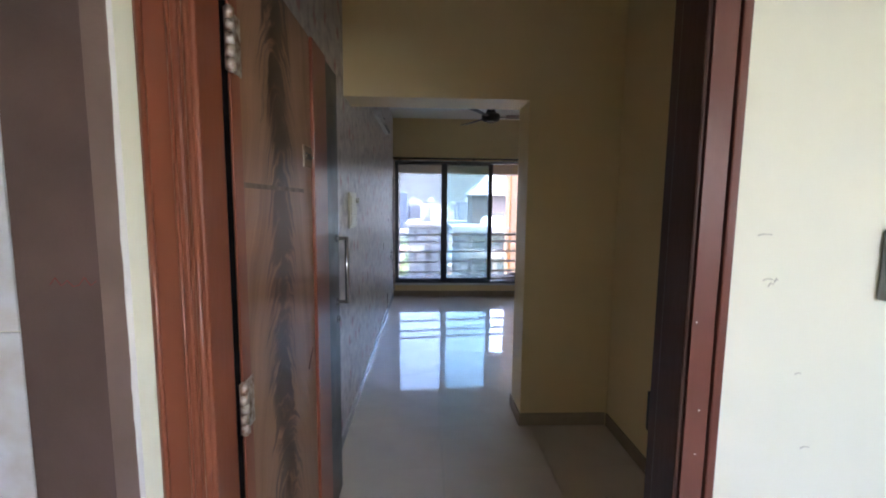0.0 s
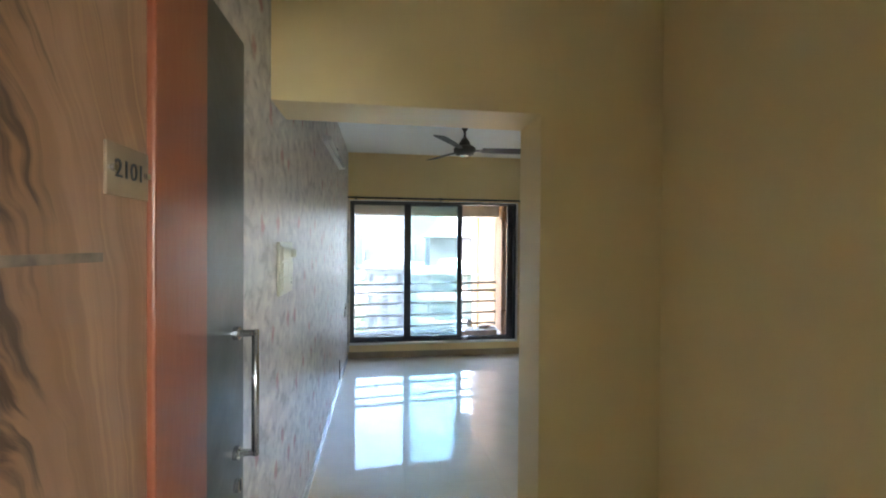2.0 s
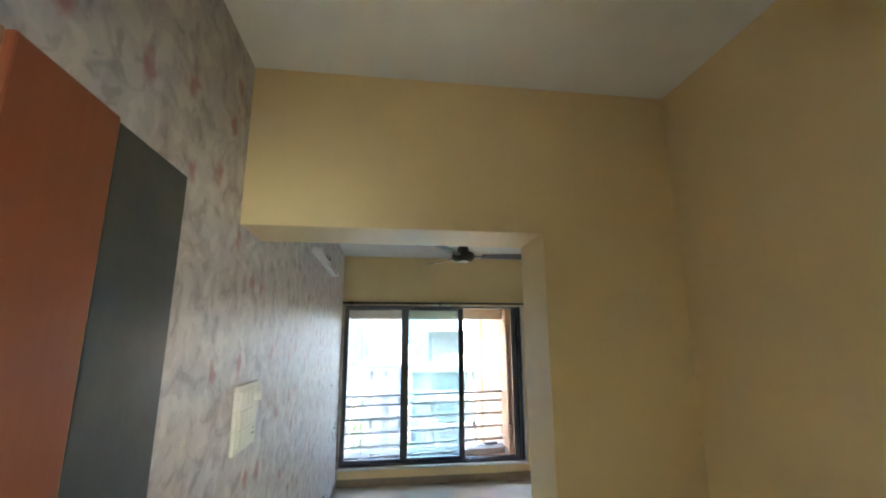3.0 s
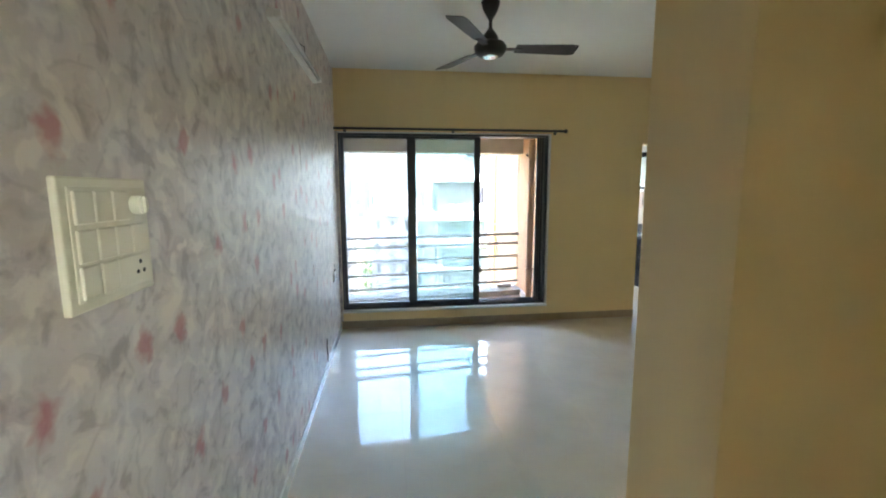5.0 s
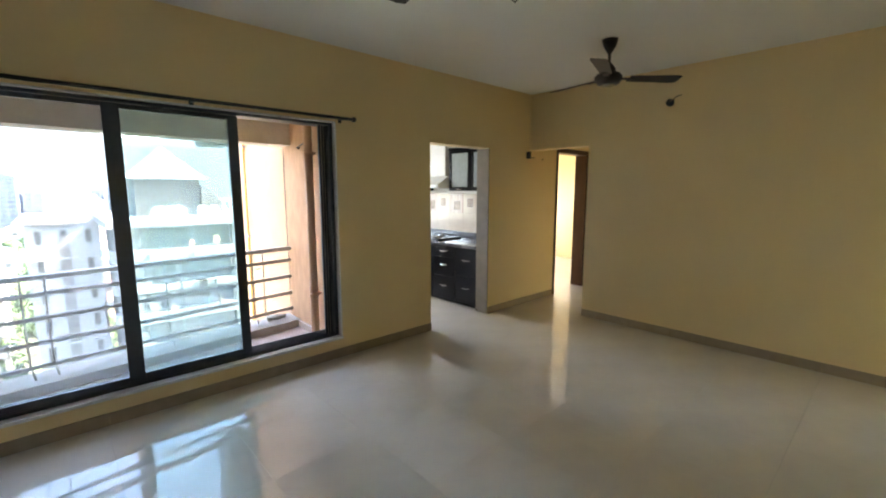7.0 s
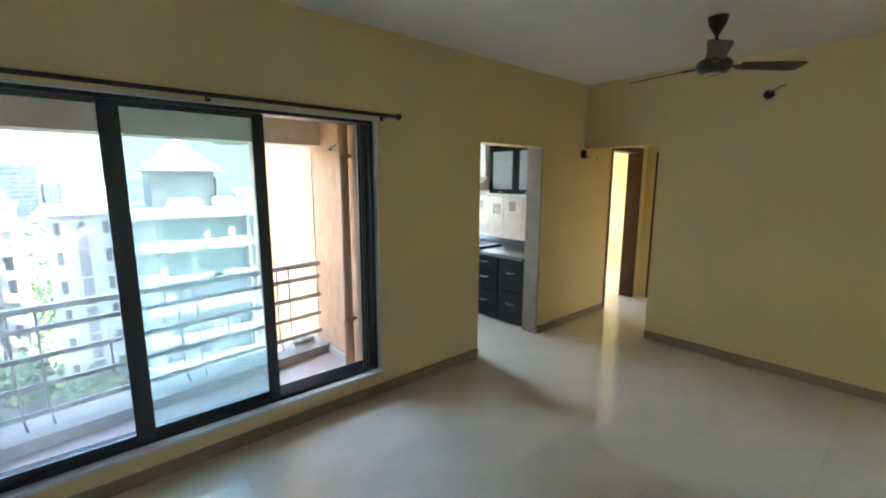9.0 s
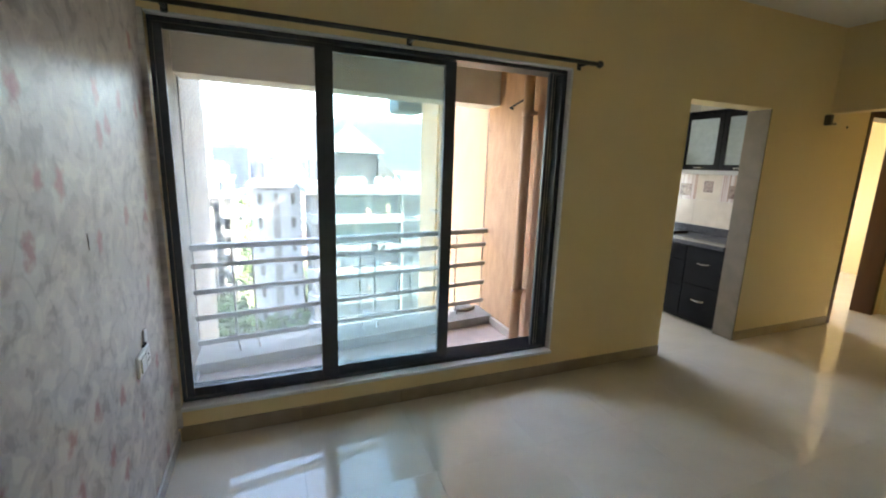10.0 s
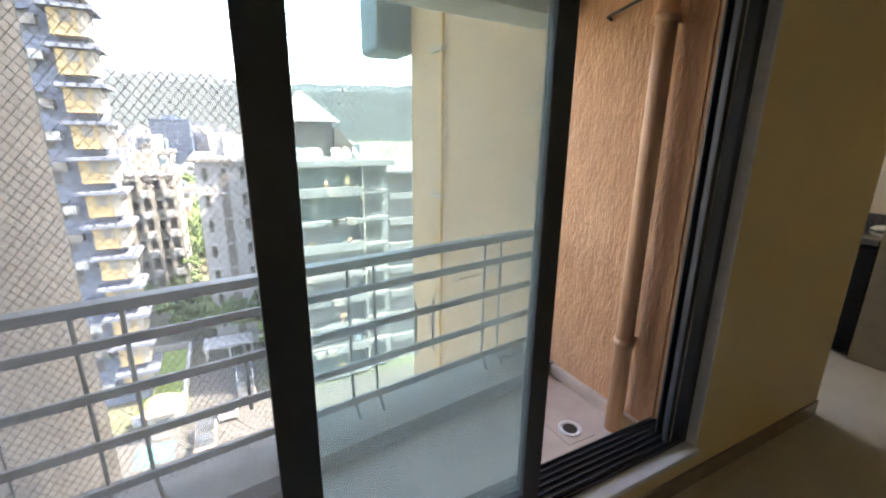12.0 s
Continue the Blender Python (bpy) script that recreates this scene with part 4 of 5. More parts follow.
part("shaft", box(bx1 - 3.15, by - 1.2, GROUND, bx1 - 2.95, by, bt - 0.2), M_CREAMB, near)


def frustum(cx, cy, rx, ry, za, tx, ty, zb):
    bm = bmesh.new()
    for x, y, z in ((rx, ry, za), (tx, ty, zb)):
        for sx in (-1, 1):
            for sy in (-1, 1):
                bm.verts.new((cx + sx * x, cy + sy * y, z))
    bmesh.ops.convex_hull(bm, input=bm.verts)
    return bm


part("pavilion", box(6.2, 55.3, bt + 0.5, 11.9, 61.2, 2.5), M_HIPROOF, near, "grey rendered roof pavilion")
part("pavilion_opening", box(7.6, 55.2, bt + 0.6, 10.3, 55.299, bt + 2.0), M_FARGLASS, near)
bm = bmesh.new()
for x, z in ((11.95, bt + 0.5), (15.0, bt + 0.5), (15.0, bt + 0.7), (12.3, 1.9), (11.95, 1.9)):
    for y in (54.9, 60.5):
        bm.verts.new((x, y, z))
bmesh.ops.convex_hull(bm, input=bm.verts)
part("lean_to", bm, M_HIPROOF, near, "brown grey lean-to roof")
part("eave", box(5.7, 54.7, 2.51, 12.6, 61.8, 2.66, 0.03), M_WHITEB, near)
part("pyramid_roof", frustum(9.15, 58.25, 3.35, 3.45, 2.665, 0.12, 0.12, 5.9), M_WHITEB, near, "white pyramid roof")
part("stair_head", box(13.6, by + 1.0, bt + 0.55, 15.6, by + 3.0, bt + 2.0, 0.05), M_WHITEB, near)
for k, (xd, yd) in enumerate(((7.2, 0.2), (8.1, 0.0), (8.7, 0.3), (10.6, 0.1), (11.6, 0.4), (12.4, 0.0))):
    bm = lathe([(0.02, 0.0), (0.35, 0.08), (0.62, 0.30), (0.60, 0.32), (0.33, 0.11), (0.01, 0.04)], 16)
    d = tagged(obj("satellite_dish", bm, M_WHITE, None, True), "white satellite dish on the terrace edge", "satellite dish", group="dishes on the terrace")
    d.matrix_world = pose(xd, by - 0.9 + yd, bt + 1.05, 65, 0, 20 * k - 40)
    part("mast", rod((0, 0, 0.0), (0, -0.35, -0.55), 0.04, 6), M_RAIL, d)

ac = thing("outdoor_box", "dark blue grey box hung high on the outer wall", "utility box")
part("case", box(1.67, 10.285, 2.11, 2.06, 10.75, 3.1, 0.05), M_DARKBLUE, ac)

# courts, lawns, trees and low houses between the towers
PLOTS = []


def plot(name, label, category, mt, xa, ya, xb, yb, up):
    PLOTS.append((xa - 1.5, ya - 1.5, xb + 1.5, yb + 1.5))
    structure(name, box(xa, ya, GROUND - 0.5, xb, yb, GROUND + up), mt, label, category)


plot("lawn", "bright mown lawn beside the pale blue tower", "lawn", M_LAWN, -9.4, 49.5, -5.6, 64.0, 0.05)
plot("lawn", "small mown lawn between the towers", "lawn", M_LAWN, -4.0, 84.0, 0.5, 92.0, 0.05)
plot("road", "pale concrete court below the balcony", "road", M_ROAD, -4.9, 30.0, 1.5, 56.5, 0.06)
plot("road", "pale concrete drive beside the lawn", "road", M_ROAD, -14.0, 64.4, 4.0, 67.0, 0.04)
plot("road", "pale street between the towers", "road", M_ROAD, -40.0, 76.0, 30.0, 79.0, 0.045)
plot("road", "pale paved yard below the balcony", "road", M_ROAD, -16.0, 34.0, -5.0, 48.8, 0.03)
plot("road", "grey paved forecourt of the near block", "road", M_ROAD, 1.6, 30.0, 30.0, 48.3, 0.035)
plot("pool", "small blue green pool in the paved yard", "pool", M_POOL, -8.6, 43.0, -5.8, 45.6, 0.06)
kerb_lawn = thing("lawn_wall", "low white wall round the lawn", "wall")
for xa, ya, xb, yb in ((-5.55, 49.5, -5.15, 64.0), (-9.4, 64.02, -5.15, 64.35), (-9.4, 49.1, -5.15, 49.48)):
    part("wall_run", box(xa, ya, GROUND, xb, yb, GROUND + 0.9, 0.05), M_WHITEB, kerb_lawn)
shed = thing("gate_house", "small gate house with orange hipped roof", "building")
part("wall", box(-7.6, 46.2, GROUND, -5.6, 48.4, GROUND + 2.6), M_CREAMB, shed)
part("roof", frustum(-6.6, 47.3, 1.4, 1.5, GROUND + 2.6, 0.5, 0.2, GROUND + 3.7), M_TERRA, shed)
part("window", box(-7.1, 46.14, GROUND + 1.0, -6.1, 46.25, GROUND + 2.0), M_FARGLASS, shed)
shed2 = thing("parking_shed", "long parking shed with pale sheet roof", "shed")
part("roof", box(-3.6, 57.2, GROUND + 2.4, 1.6, 60.2, GROUND + 2.55), M_WHITEB, shed2)
for x in (-3.4, -1.0, 1.4):
    for y in (57.4, 60.0):
        part("post", box(x - 0.08, y - 0.08, GROUND, x + 0.08, y + 0.08, GROUND + 2.4), M_RAIL, shed2)
cars = random.Random(12)
for k in range(9):
    x, y = cars.choice((-4.2, -2.4, -0.6)), 38.0 + 2.0 * k
    car = thing("parked_car", "small parked car on the pale court", "car", group="cars in the court")
    part("body", box(x, y, GROUND + 0.35, x + 1.7, y + 1.5 + 0.4, GROUND + 0.9, 0.15), cars.choice((M_WHITE, M_DARKBLUE, M_RAIL, M_TERRA)), car)
    part("cabin", frustum(x + 0.85, y + 0.95, 0.75, 0.75, GROUND + 0.88, 0.6, 0.5, GROUND + 1.4), M_FARGLASS, car)
    for dx in (0.1, 1.4):
        for dy in (0.3, 1.6):
            part("wheel", rod((x + dx, y + dy, GROUND + 0.36), (x + dx + 0.2, y + dy, GROUND + 0.36), 0.3, 10), M_DARK, car)

rng = random.Random(4)
hull = bmesh.new()
bmesh.ops.create_icosphere(hull, subdivisions=1, radius=1)
ICO = [v.co.copy() for v in hull.verts]
ICO_FACES = [[v.index for v in f.verts] for f in hull.faces]
hull.free()
tv, tf = [], []
for k in range(900):
    a, dist = (radians(rng.uniform(-34, 30)), rng.uniform(48, 260)) if k < 560 else (radians(rng.uniform(-13, 4)), rng.uniform(52, 200))
    cx, cy, r, tall_ = dist * math.sin(a), 7 + dist * math.cos(a), rng.uniform(1.4, 3.0), rng.uniform(3.0, 6.5)
    if any(p[0] < cx < p[2] and p[1] < cy < p[3] for p in PLOTS):
        continue
    for q in range(34 if dist < 110 else 12):
        u = Vector((rng.gauss(0, 1), rng.gauss(0, 1), rng.gauss(0, 1))).normalized() * rng.uniform(0.45, 1.05)
        c = Vector((cx + r * u.x, cy + r * u.y, GROUND + tall_ + 0.8 * r * u.z))
        size, n0 = r * (rng.uniform(0.10, 0.24) if dist < 110 else rng.uniform(0.25, 0.45)), len(tv)
        tv.extend((c + v * size * rng.uniform(0.5, 1.4))[:] for v in ICO)
        tf.extend([n0 + i for i in f] for f in ICO_FACES)
me = bpy.data.meshes.new("tree_tops")
me.from_pydata(tv, [], tf)
me.materials.append(M_LEAF)
tagged(new("tree_tops", me), "green tree crowns between the buildings below", "trees", kind="stuff")
low = random.Random(9)
for k in range(46):
    a, dist = radians(low.uniform(-30, 28)), low.uniform(95, 240)
    cx, cy, w, d, h = dist * math.sin(a), 7 + dist * math.cos(a), low.uniform(5, 12), low.uniform(6, 12), low.uniform(4, 12)
    hs = thing("low_house", "low flat roofed house among trees", "building", group="low houses below")
    part("wall", box(cx, cy, GROUND, cx + w, cy + d, GROUND + h), (M_CREAMB, M_WHITEB, M_TERRA)[k % 3], hs)
    part("roof", box(cx - 0.3, cy - 0.3, GROUND + h, cx + w + 0.3, cy + d + 0.3, GROUND + h + 0.6), (M_WHITEB, M_TERRA, M_CREAMB)[k % 3], hs)
    part("water_tank", lathe([(0.9, 0), (0.9, 1.6), (0.5, 1.9)], 12, centre=(cx + w * 0.7, cy + d * 0.4, GROUND + h + 0.6)), M_DARKBLUE, hs)
    for q in range(int(h / 3)):
        part("window", box(cx + w * 0.2, cy - 0.06, GROUND + 1 + 3 * q, cx + w * 0.8, cy + 0.05, GROUND + 2.2 + 3 * q), M_FARGLASS, hs)


# ---- corridor outside the door ----
clad = thing("wall_cladding", "dark brown tile band beside the entrance door", "wall tiles", kind="structure")
for za, zb in ((0.002, 0.498), (0.501, 2.298), (2.301, 2.74)):
    part("tile", box(-0.598, 1.689, za, -0.4405, 1.6995, zb, 0.0015), M_BROWNTILE, clad)
    part("edge_tile", box(-0.4395, 1.686, za, -0.391, 1.6995, zb, 0.003), M_BROWNTILE2, clad)
pale = thing("wall_cladding_pale", "pale blue grey patterned corridor wall tiles", "wall tiles", kind="structure")
for k in range(5):
    for q in range(3):
        z, x = 0.002 + 0.6 * k, -0.601 - 0.45 * (q + 1)
        part("tile", box(x, 1.690, z, x + 0.448, 1.6995, min(z + 0.597, 2.74), 0.0015), M_PATTERN, pale)
rough = random.Random(8)
edge_ = thing("plaster_edge", "rough white plaster edge beside the brown tiles", "plaster", kind="structure")
bm = bmesh.new()
strip = []
for k in range(121):
    z = 0.002 + 2.72 * k / 120
    xl = -0.393 - 0.004 * noise.noise(Vector((z * 3, 1.7, 0))) - 0.004 * abs(noise.noise(Vector((z * 17, 4.2, 0))))
    strip.append([bm.verts.new(c) for c in ((xl, 1.6985, z), (xl + 0.002, 1.6845, z), (-0.3895, 1.6850, z), (-0.3885, 1.6985, z))])
for a, b in zip(strip, strip[1:]):
    for i in range(3):
        bm.faces.new((a[i], a[i + 1], b[i + 1], b[i]))
part("ridge", bm, M_WHITE, edge_)
scrawl = thing("crayon_mark", "faint red crayon scrawl on the brown tile", "mark")
pts = [(-0.535 + 0.011 * k, 1.6886, 1.30 + rough.uniform(-0.010, 0.010)) for k in range(9)]
part("stroke", tube(pts, 0.0009, 5), M_MARK, scrawl)
for x, z, w, h in ((0.90, 1.305, 0.020, 0.004), (0.912, 1.292, 0.012, 0.008), (0.925, 1.30, 0.008, 0.010), (0.99, 1.10, 0.014, 0.003), (0.88, 1.40, 0.03, 0.003), (1.02, 0.93, 0.02, 0.004)):
    sm = thing("wall_smudge", "small grey smudge on the pale corridor wall", "smudge", group="smudges on the corridor wall")
    part("smear", tube([(x, 1.6996, z), (x + w * 0.4, 1.6993, z + h), (x + w, 1.6996, z + h * 0.6)], 0.0016, 5), M_SMUDGE, sm)
bell = thing("bell_switch", "grey plastic bell switch on the corridor wall", "switch")
part("plate", box(1.152, 1.676, 1.265, 1.25, 1.6995, 1.415, 0.004), M_BELL, bell)
part("button", box(1.18, 1.668, 1.31, 1.222, 1.676, 1.36, 0.003), M_PLASTIC, bell)

# ---- ceiling fans ----


def fan(at, turn, drop, label):
    """A three-blade fan hung from the ceiling; at: the middle of its motor."""
    f = thing("ceiling_fan", label, "fan", group="fans in the living room", at=at)
    f.rotation_euler = (0, 0, radians(turn))
    part("canopy", lathe([(0.012, drop - 0.115), (0.05, drop - 0.05), (0.062, drop - 0.002)], 24), M_FAN, f, smooth=True)
    part("down_rod", rod((0, 0, 0.05), (0, 0, drop - 0.09), 0.012, 12), M_FAN, f, smooth=True)
    part("lower_cup", lathe([(0.060, 0.030), (0.050, 0.075), (0.014, 0.125)], 24), M_FAN, f, smooth=True)
    part("motor", lathe([(0.05, -0.052), (0.085, -0.045), (0.105, -0.018), (0.108, 0.010), (0.09, 0.032), (0.05, 0.036)], 32), M_FAN, f, "grey brown motor housing", True)
    part("bottom_cap", lathe([(0.02, -0.066), (0.045, -0.062), (0.055, -0.050)], 24), M_STEEL, f, "dull metal cap", True)
    for k in range(3):
        bm = bmesh.new()
        n = 10
        top, bot = [], []
        for i in range(n + 1):
            u = i / n
            r = 0.17 + 0.42 * u
            half = 0.048 + 0.018 * u if u < 0.97 else 0.052
            for side in (-1, 1):
                z = 0.0 + side * half * -0.20
                top.append(bm.verts.new((r, side * half, z + 0.002)))
                bot.append(bm.verts.new((r, side * half, z - 0.002)))
        for i in range(n):
            a = 2 * i
            bm.faces.new((top[a], top[a + 1], top[a + 3], top[a + 2]))
            bm.faces.new((bot[a + 2], bot[a + 3], bot[a + 1], bot[a]))
            bm.faces.new((top[a], top[a + 2], bot[a + 2], bot[a]))
            bm.faces.new((top[a + 1], bot[a + 1], bot[a + 3], top[a + 3]))
        bm.faces.new((top[0], bot[0], bot[1], top[1]))
        bm.faces.new((top[-1], bot[-1], bot[-2], top[-2]))
        b = part("blade", bm, M_FAN, f, "dark brown metal blade")
        b.rotation_euler = (0, 0, radians(120 * k))
        arm = part("blade_arm", box(0.085, -0.022, -0.008, 0.215, 0.022, 0.001, 0.003), M_FAN, b)
    return f


fan((0.93, 5.77, 2.44), -3, TOP - 2.44, "dark brown three blade ceiling fan near the window")
fan((3.60, 5.79, 2.43), -40, TOP - 2.43, "dark brown three blade ceiling fan in the middle")

wire = thing("ceiling_wire", "bare twisted wires hanging loose from the ceiling", "wire")
part("loop", tube([(2.19, 5.70, TOP), (2.185, 5.70, 2.67), (2.20, 5.69, 2.615), (2.235, 5.685, 2.60), (2.27, 5.69, 2.63), (2.275, 5.69, 2.67)], 0.004), M_DARK, wire)
part("strand", tube([(2.20, 5.705, TOP), (2.215, 5.70, 2.68), (2.21, 5.70, 2.62)], 0.003), M_COPPER, wire)
part("rose", rod((2.20, 5.70, TOP - 0.004), (2.20, 5.70, TOP), 0.03, 16), M_WHITE, wire)

# ---- left wall fittings ----
light = thing("tube_light", "white batten tube light fixed to the wallpaper", "light fitting")
part("batten", box(XL, 5.00, 2.29, XL + 0.032, 6.22, 2.335, 0.003), M_WHITE, light)
part("lamp_tube", rod((XL + 0.05, 5.03, 2.313), (XL + 0.05, 6.19, 2.313), 0.013, 14), M_TUBE, light, "unlit fluorescent tube", True)
for y in (5.0, 6.185):
    part("lamp_holder", box(XL + 0.032, y, 2.295, XL + 0.066, y + 0.035, 2.33, 0.003), M_WHITE, light)
lead = thing("loose_wire", "loose dark wires beside the tube light", "wire")
part("strand", tube([(XL + 0.002, 5.66, 2.40), (XL + 0.03, 5.70, 2.37), (XL + 0.02, 5.78, 2.36), (XL + 0.025, 5.86, 2.345)], 0.004), M_DARK, lead)
part("strand", tube([(XL + 0.002, 5.66, 2.40), (XL + 0.035, 5.74, 2.395), (XL + 0.02, 5.82, 2.375)], 0.003), M_DARK, lead)

board = thing("switch_board", "cream plastic modular switch board with fan regulator and socket", "switch board")
part("plate", box(XL, 3.600, 1.290, XL + 0.014, 3.853, 1.525, 0.004), M_PLASTIC, board)
part("inner_frame", box(XL + 0.014, 3.618, 1.308, XL + 0.017, 3.835, 1.508, 0.002), M_PLASTIC, board)
for r, z in enumerate((1.443, 1.376, 1.313)):
    for k in range(4):
        if (r, k) in ((0, 3), (2, 3), (2, 2)):
            continue
        y = 3.624 + 0.051 * k
        part("switch", box(XL + 0.017, y, z, XL + 0.023, y + 0.048, z + 0.058, 0.003), M_PLASTIC, board)
knob = part("regulator", rod((XL + 0.017, 3.80, 1.472), (XL + 0.036, 3.80, 1.472), 0.019, 20), M_PLASTIC, board, "round fan regulator knob")
part("grip", box(XL + 0.036, 3.796, 1.456, XL + 0.042, 3.804, 1.488, 0.001), M_PLASTIC, knob)
sock = part("socket", box(XL + 0.017, 3.726, 1.313, XL + 0.021, 3.826, 1.371, 0.002), M_PLASTIC, board)
for dy, dz in ((0, 0.012), (-0.011, -0.008), (0.011, -0.008)):
    part("hole", rod((XL + 0.0212, 3.795 + dy, 1.343 + dz), (XL + 0.022, 3.795 + dy, 1.343 + dz), 0.0045, 10), M_DARK, sock)

low_sock = thing("wall_socket", "white two module socket plate low on the wallpaper", "socket")
part("plate", box(XL, 6.885, 0.636, XL + 0.012, 7.045, 0.722, 0.004), M_WHITE, low_sock)
s1 = part("socket", box(XL + 0.012, 6.972, 0.650, XL + 0.016, 7.030, 0.708, 0.002), M_WHITE, low_sock)
for dy, dz in ((0, 0.014), (-0.011, -0.008), (0.011, -0.008)):
    part("hole", rod((XL + 0.0162, 7.0 + dy, 0.678 + dz), (XL + 0.017, 7.0 + dy, 0.678 + dz), 0.005, 10), M_DARK, s1)
part("switch", box(XL + 0.012, 6.902, 0.650, XL + 0.019, 6.958, 0.708, 0.003), M_WHITE, low_sock)
part("paper_tag", box(XL + 0.0006, 7.0, 0.738, XL + 0.010, 7.034, 0.792, 0.004), M_WHITE, low_sock, "torn white paper tag")
part("cable_end", tube([(XL + 0.001, 6.985, 0.728), (XL + 0.010, 6.995, 0.737), (XL + 0.004, 7.008, 0.742)], 0.005), M_DARK, low_sock, "short black cable end")

tear = thing("wallpaper_tear", "dark torn slit in the wallpaper near the floor", "tear")
part("slit", tube([(XL + 0.001, 6.36, 0.06), (XL + 0.002, 6.37, 0.13), (XL + 0.0015, 6.345, 0.19), (XL + 0.002, 6.36, 0.27)], 0.006), M_DARK, tear)
for y, z, h in ((5.62, 1.62, 0.16), (5.70, 1.30, 0.05), (5.66, 1.15, 0.04), (5.9, 0.9, 0.08), (6.6, 1.2, 0.05), (4.55, 1.35, 0.04)):
    t = thing("wallpaper_scratch", "thin dark scratch in the wallpaper surface", "scratch", group="scratches in the wallpaper")
    part("slit", box(XL + 0.0002, y, z, XL + 0.0012, y + 0.005, z + h), M_SCRATCH, t)
corner = thing("trim", "pale narrow strip in the corner beside the window", "trim", kind="structure")
part("strip", box(XL + 0.0005, 7.412, 0.086, XL + 0.024, 7.4285, 2.11, 0.002), M_PAPER, corner)

# ---- window wall fittings ----
crod = thing("curtain_rod", "black metal curtain rod on brackets over the window", "curtain rod")
part("pole", rod((XL + 0.004, 7.335, 2.127), (2.13, 7.335, 2.127), 0.0125, 14), M_CURTROD, crod, smooth=True)
part("finial", lathe([(0.014, 0.0), (0.021, 0.008), (0.023, 0.02), (0.016, 0.034), (0.006, 0.038)], 18), M_CURTROD, crod, smooth=True).matrix_basis = pose(2.128, 7.335, 2.127, 0, 90, 0)
for x in (-0.2, 0.93, 2.06):
    b = part("bracket", box(x - 0.008, 7.335, 2.118, x + 0.008, 7.4295, 2.132, 0.002), M_CURTROD, crod)
    part("base_plate", box(x - 0.015, 7.424, 2.10, x + 0.015, 7.4295, 2.155, 0.002), M_CURTROD, b)
lampbox = thing("wall_lamp_holder", "dark lamp holder with loose wires on the cream wall", "lamp holder")
part("holder", box(4.735, 7.375, 1.925, 4.775, 7.4295, 2.015, 0.008), M_DARK, lampbox)
part("wire", tube([(4.775, 7.40, 1.955), (4.82, 7.39, 1.935), (4.87, 7.40, 1.94), (4.885, 7.42, 1.955)], 0.004), M_DARK, lampbox)
spot = thing("cable_outlet", "small dark cable hole in the cream wall", "outlet")
part("hole", rod((5.10, 7.4285, 1.93), (5.10, 7.424, 1.93), 0.011, 10), M_DARK, spot)
holder = thing("wall_lamp_holder", "dark open wire outlet on the cream wall", "lamp holder")
part("holder", rod((XR, 5.74, 2.39), (XR - 0.035, 5.74, 2.39), 0.035, 14), M_DARK, holder)
part("wire", tube([(XR - 0.03, 5.74, 2.40), (XR - 0.06, 5.70, 2.41), (XR - 0.05, 5.66, 2.44), (XR - 0.04, 5.63, 2.445)], 0.005), M_COPPER, holder)
part("wire", tube([(XR - 0.03, 5.75, 2.37), (XR - 0.055, 5.72, 2.36), (XR - 0.05, 5.69, 2.375)], 0.004), M_DARK, holder)

# ---- kitchen doorway and kitchen ----
jamb = thing("door_lining", "grey stone lining of the kitchen doorway", "door lining", kind="structure")
part("right_lining", box(KIT[1] - 0.014, YW - 0.004, 0.001, KIT[1] - 0.0005, YB + 0.004, 2.010, 0.002), M_JAMB, jamb)


def base_unit(y0, y1, drawers, label):
    u = thing("base_cabinet", label, "cabinet", group="base cabinets in the kitchen")
    part("carcass", box(4.045, y0 + 0.001, 0.10, 4.645, y1 - 0.001, 0.782), M_KBLACK, u)
    part("plinth", box(4.075, y0 + 0.001, 0.002, 4.6, y1 - 0.001, 0.099), M_DARK, u)
    for z0, z1 in drawers:
        d = part("drawer_front", box(4.024, y0 + 0.004, z0 + 0.003, 4.0445, y1 - 0.004, z1 - 0.003, 0.003), M_KBLACK, u)
        ym, zm = (y0 + y1) / 2, z0 + (z1 - z0) * 0.62
        part("handle", tube([(4.024, ym - 0.06, zm), (4.004, ym - 0.045, zm - 0.004), (3.998, ym, zm - 0.008), (4.004, ym + 0.045, zm - 0.004), (4.024, ym + 0.06, zm)], 0.0055), M_STEEL, d, "curved chrome handle")


base_unit(7.62, 8.01, ((0.03, 0.40), (0.40, 0.765)), "gloss black base cabinet with two drawers")
base_unit(8.01, 8.46, ((0.03, 0.36), (0.36, 0.62), (0.62, 0.765)), "gloss black base cabinet with three drawers")
base_unit(8.46, 9.06, ((0.03, 0.765),), "gloss black base cabinet under the hob")
base_unit(9.06, 9.76, ((0.03, 0.36), (0.36, 0.765)), "gloss black base cabinet with deep drawers")
top = thing("worktop", "speckled dark granite kitchen worktop with upstand", "worktop")
part("slab", box(3.985, 7.615, 0.785, 4.648, 10.18, 0.822, 0.006), M_GRANITE, top)
part("upstand", box(4.628, 7.615, 0.823, 4.648, 10.18, 0.905, 0.003), M_GRANITE, top)
hob = thing("gas_hob", "black gas hob with round burners on the worktop", "hob")
part("glass_top", box(4.10, 8.42, 0.8225, 4.55, 9.10, 0.842, 0.004), M_KBLACK, hob)
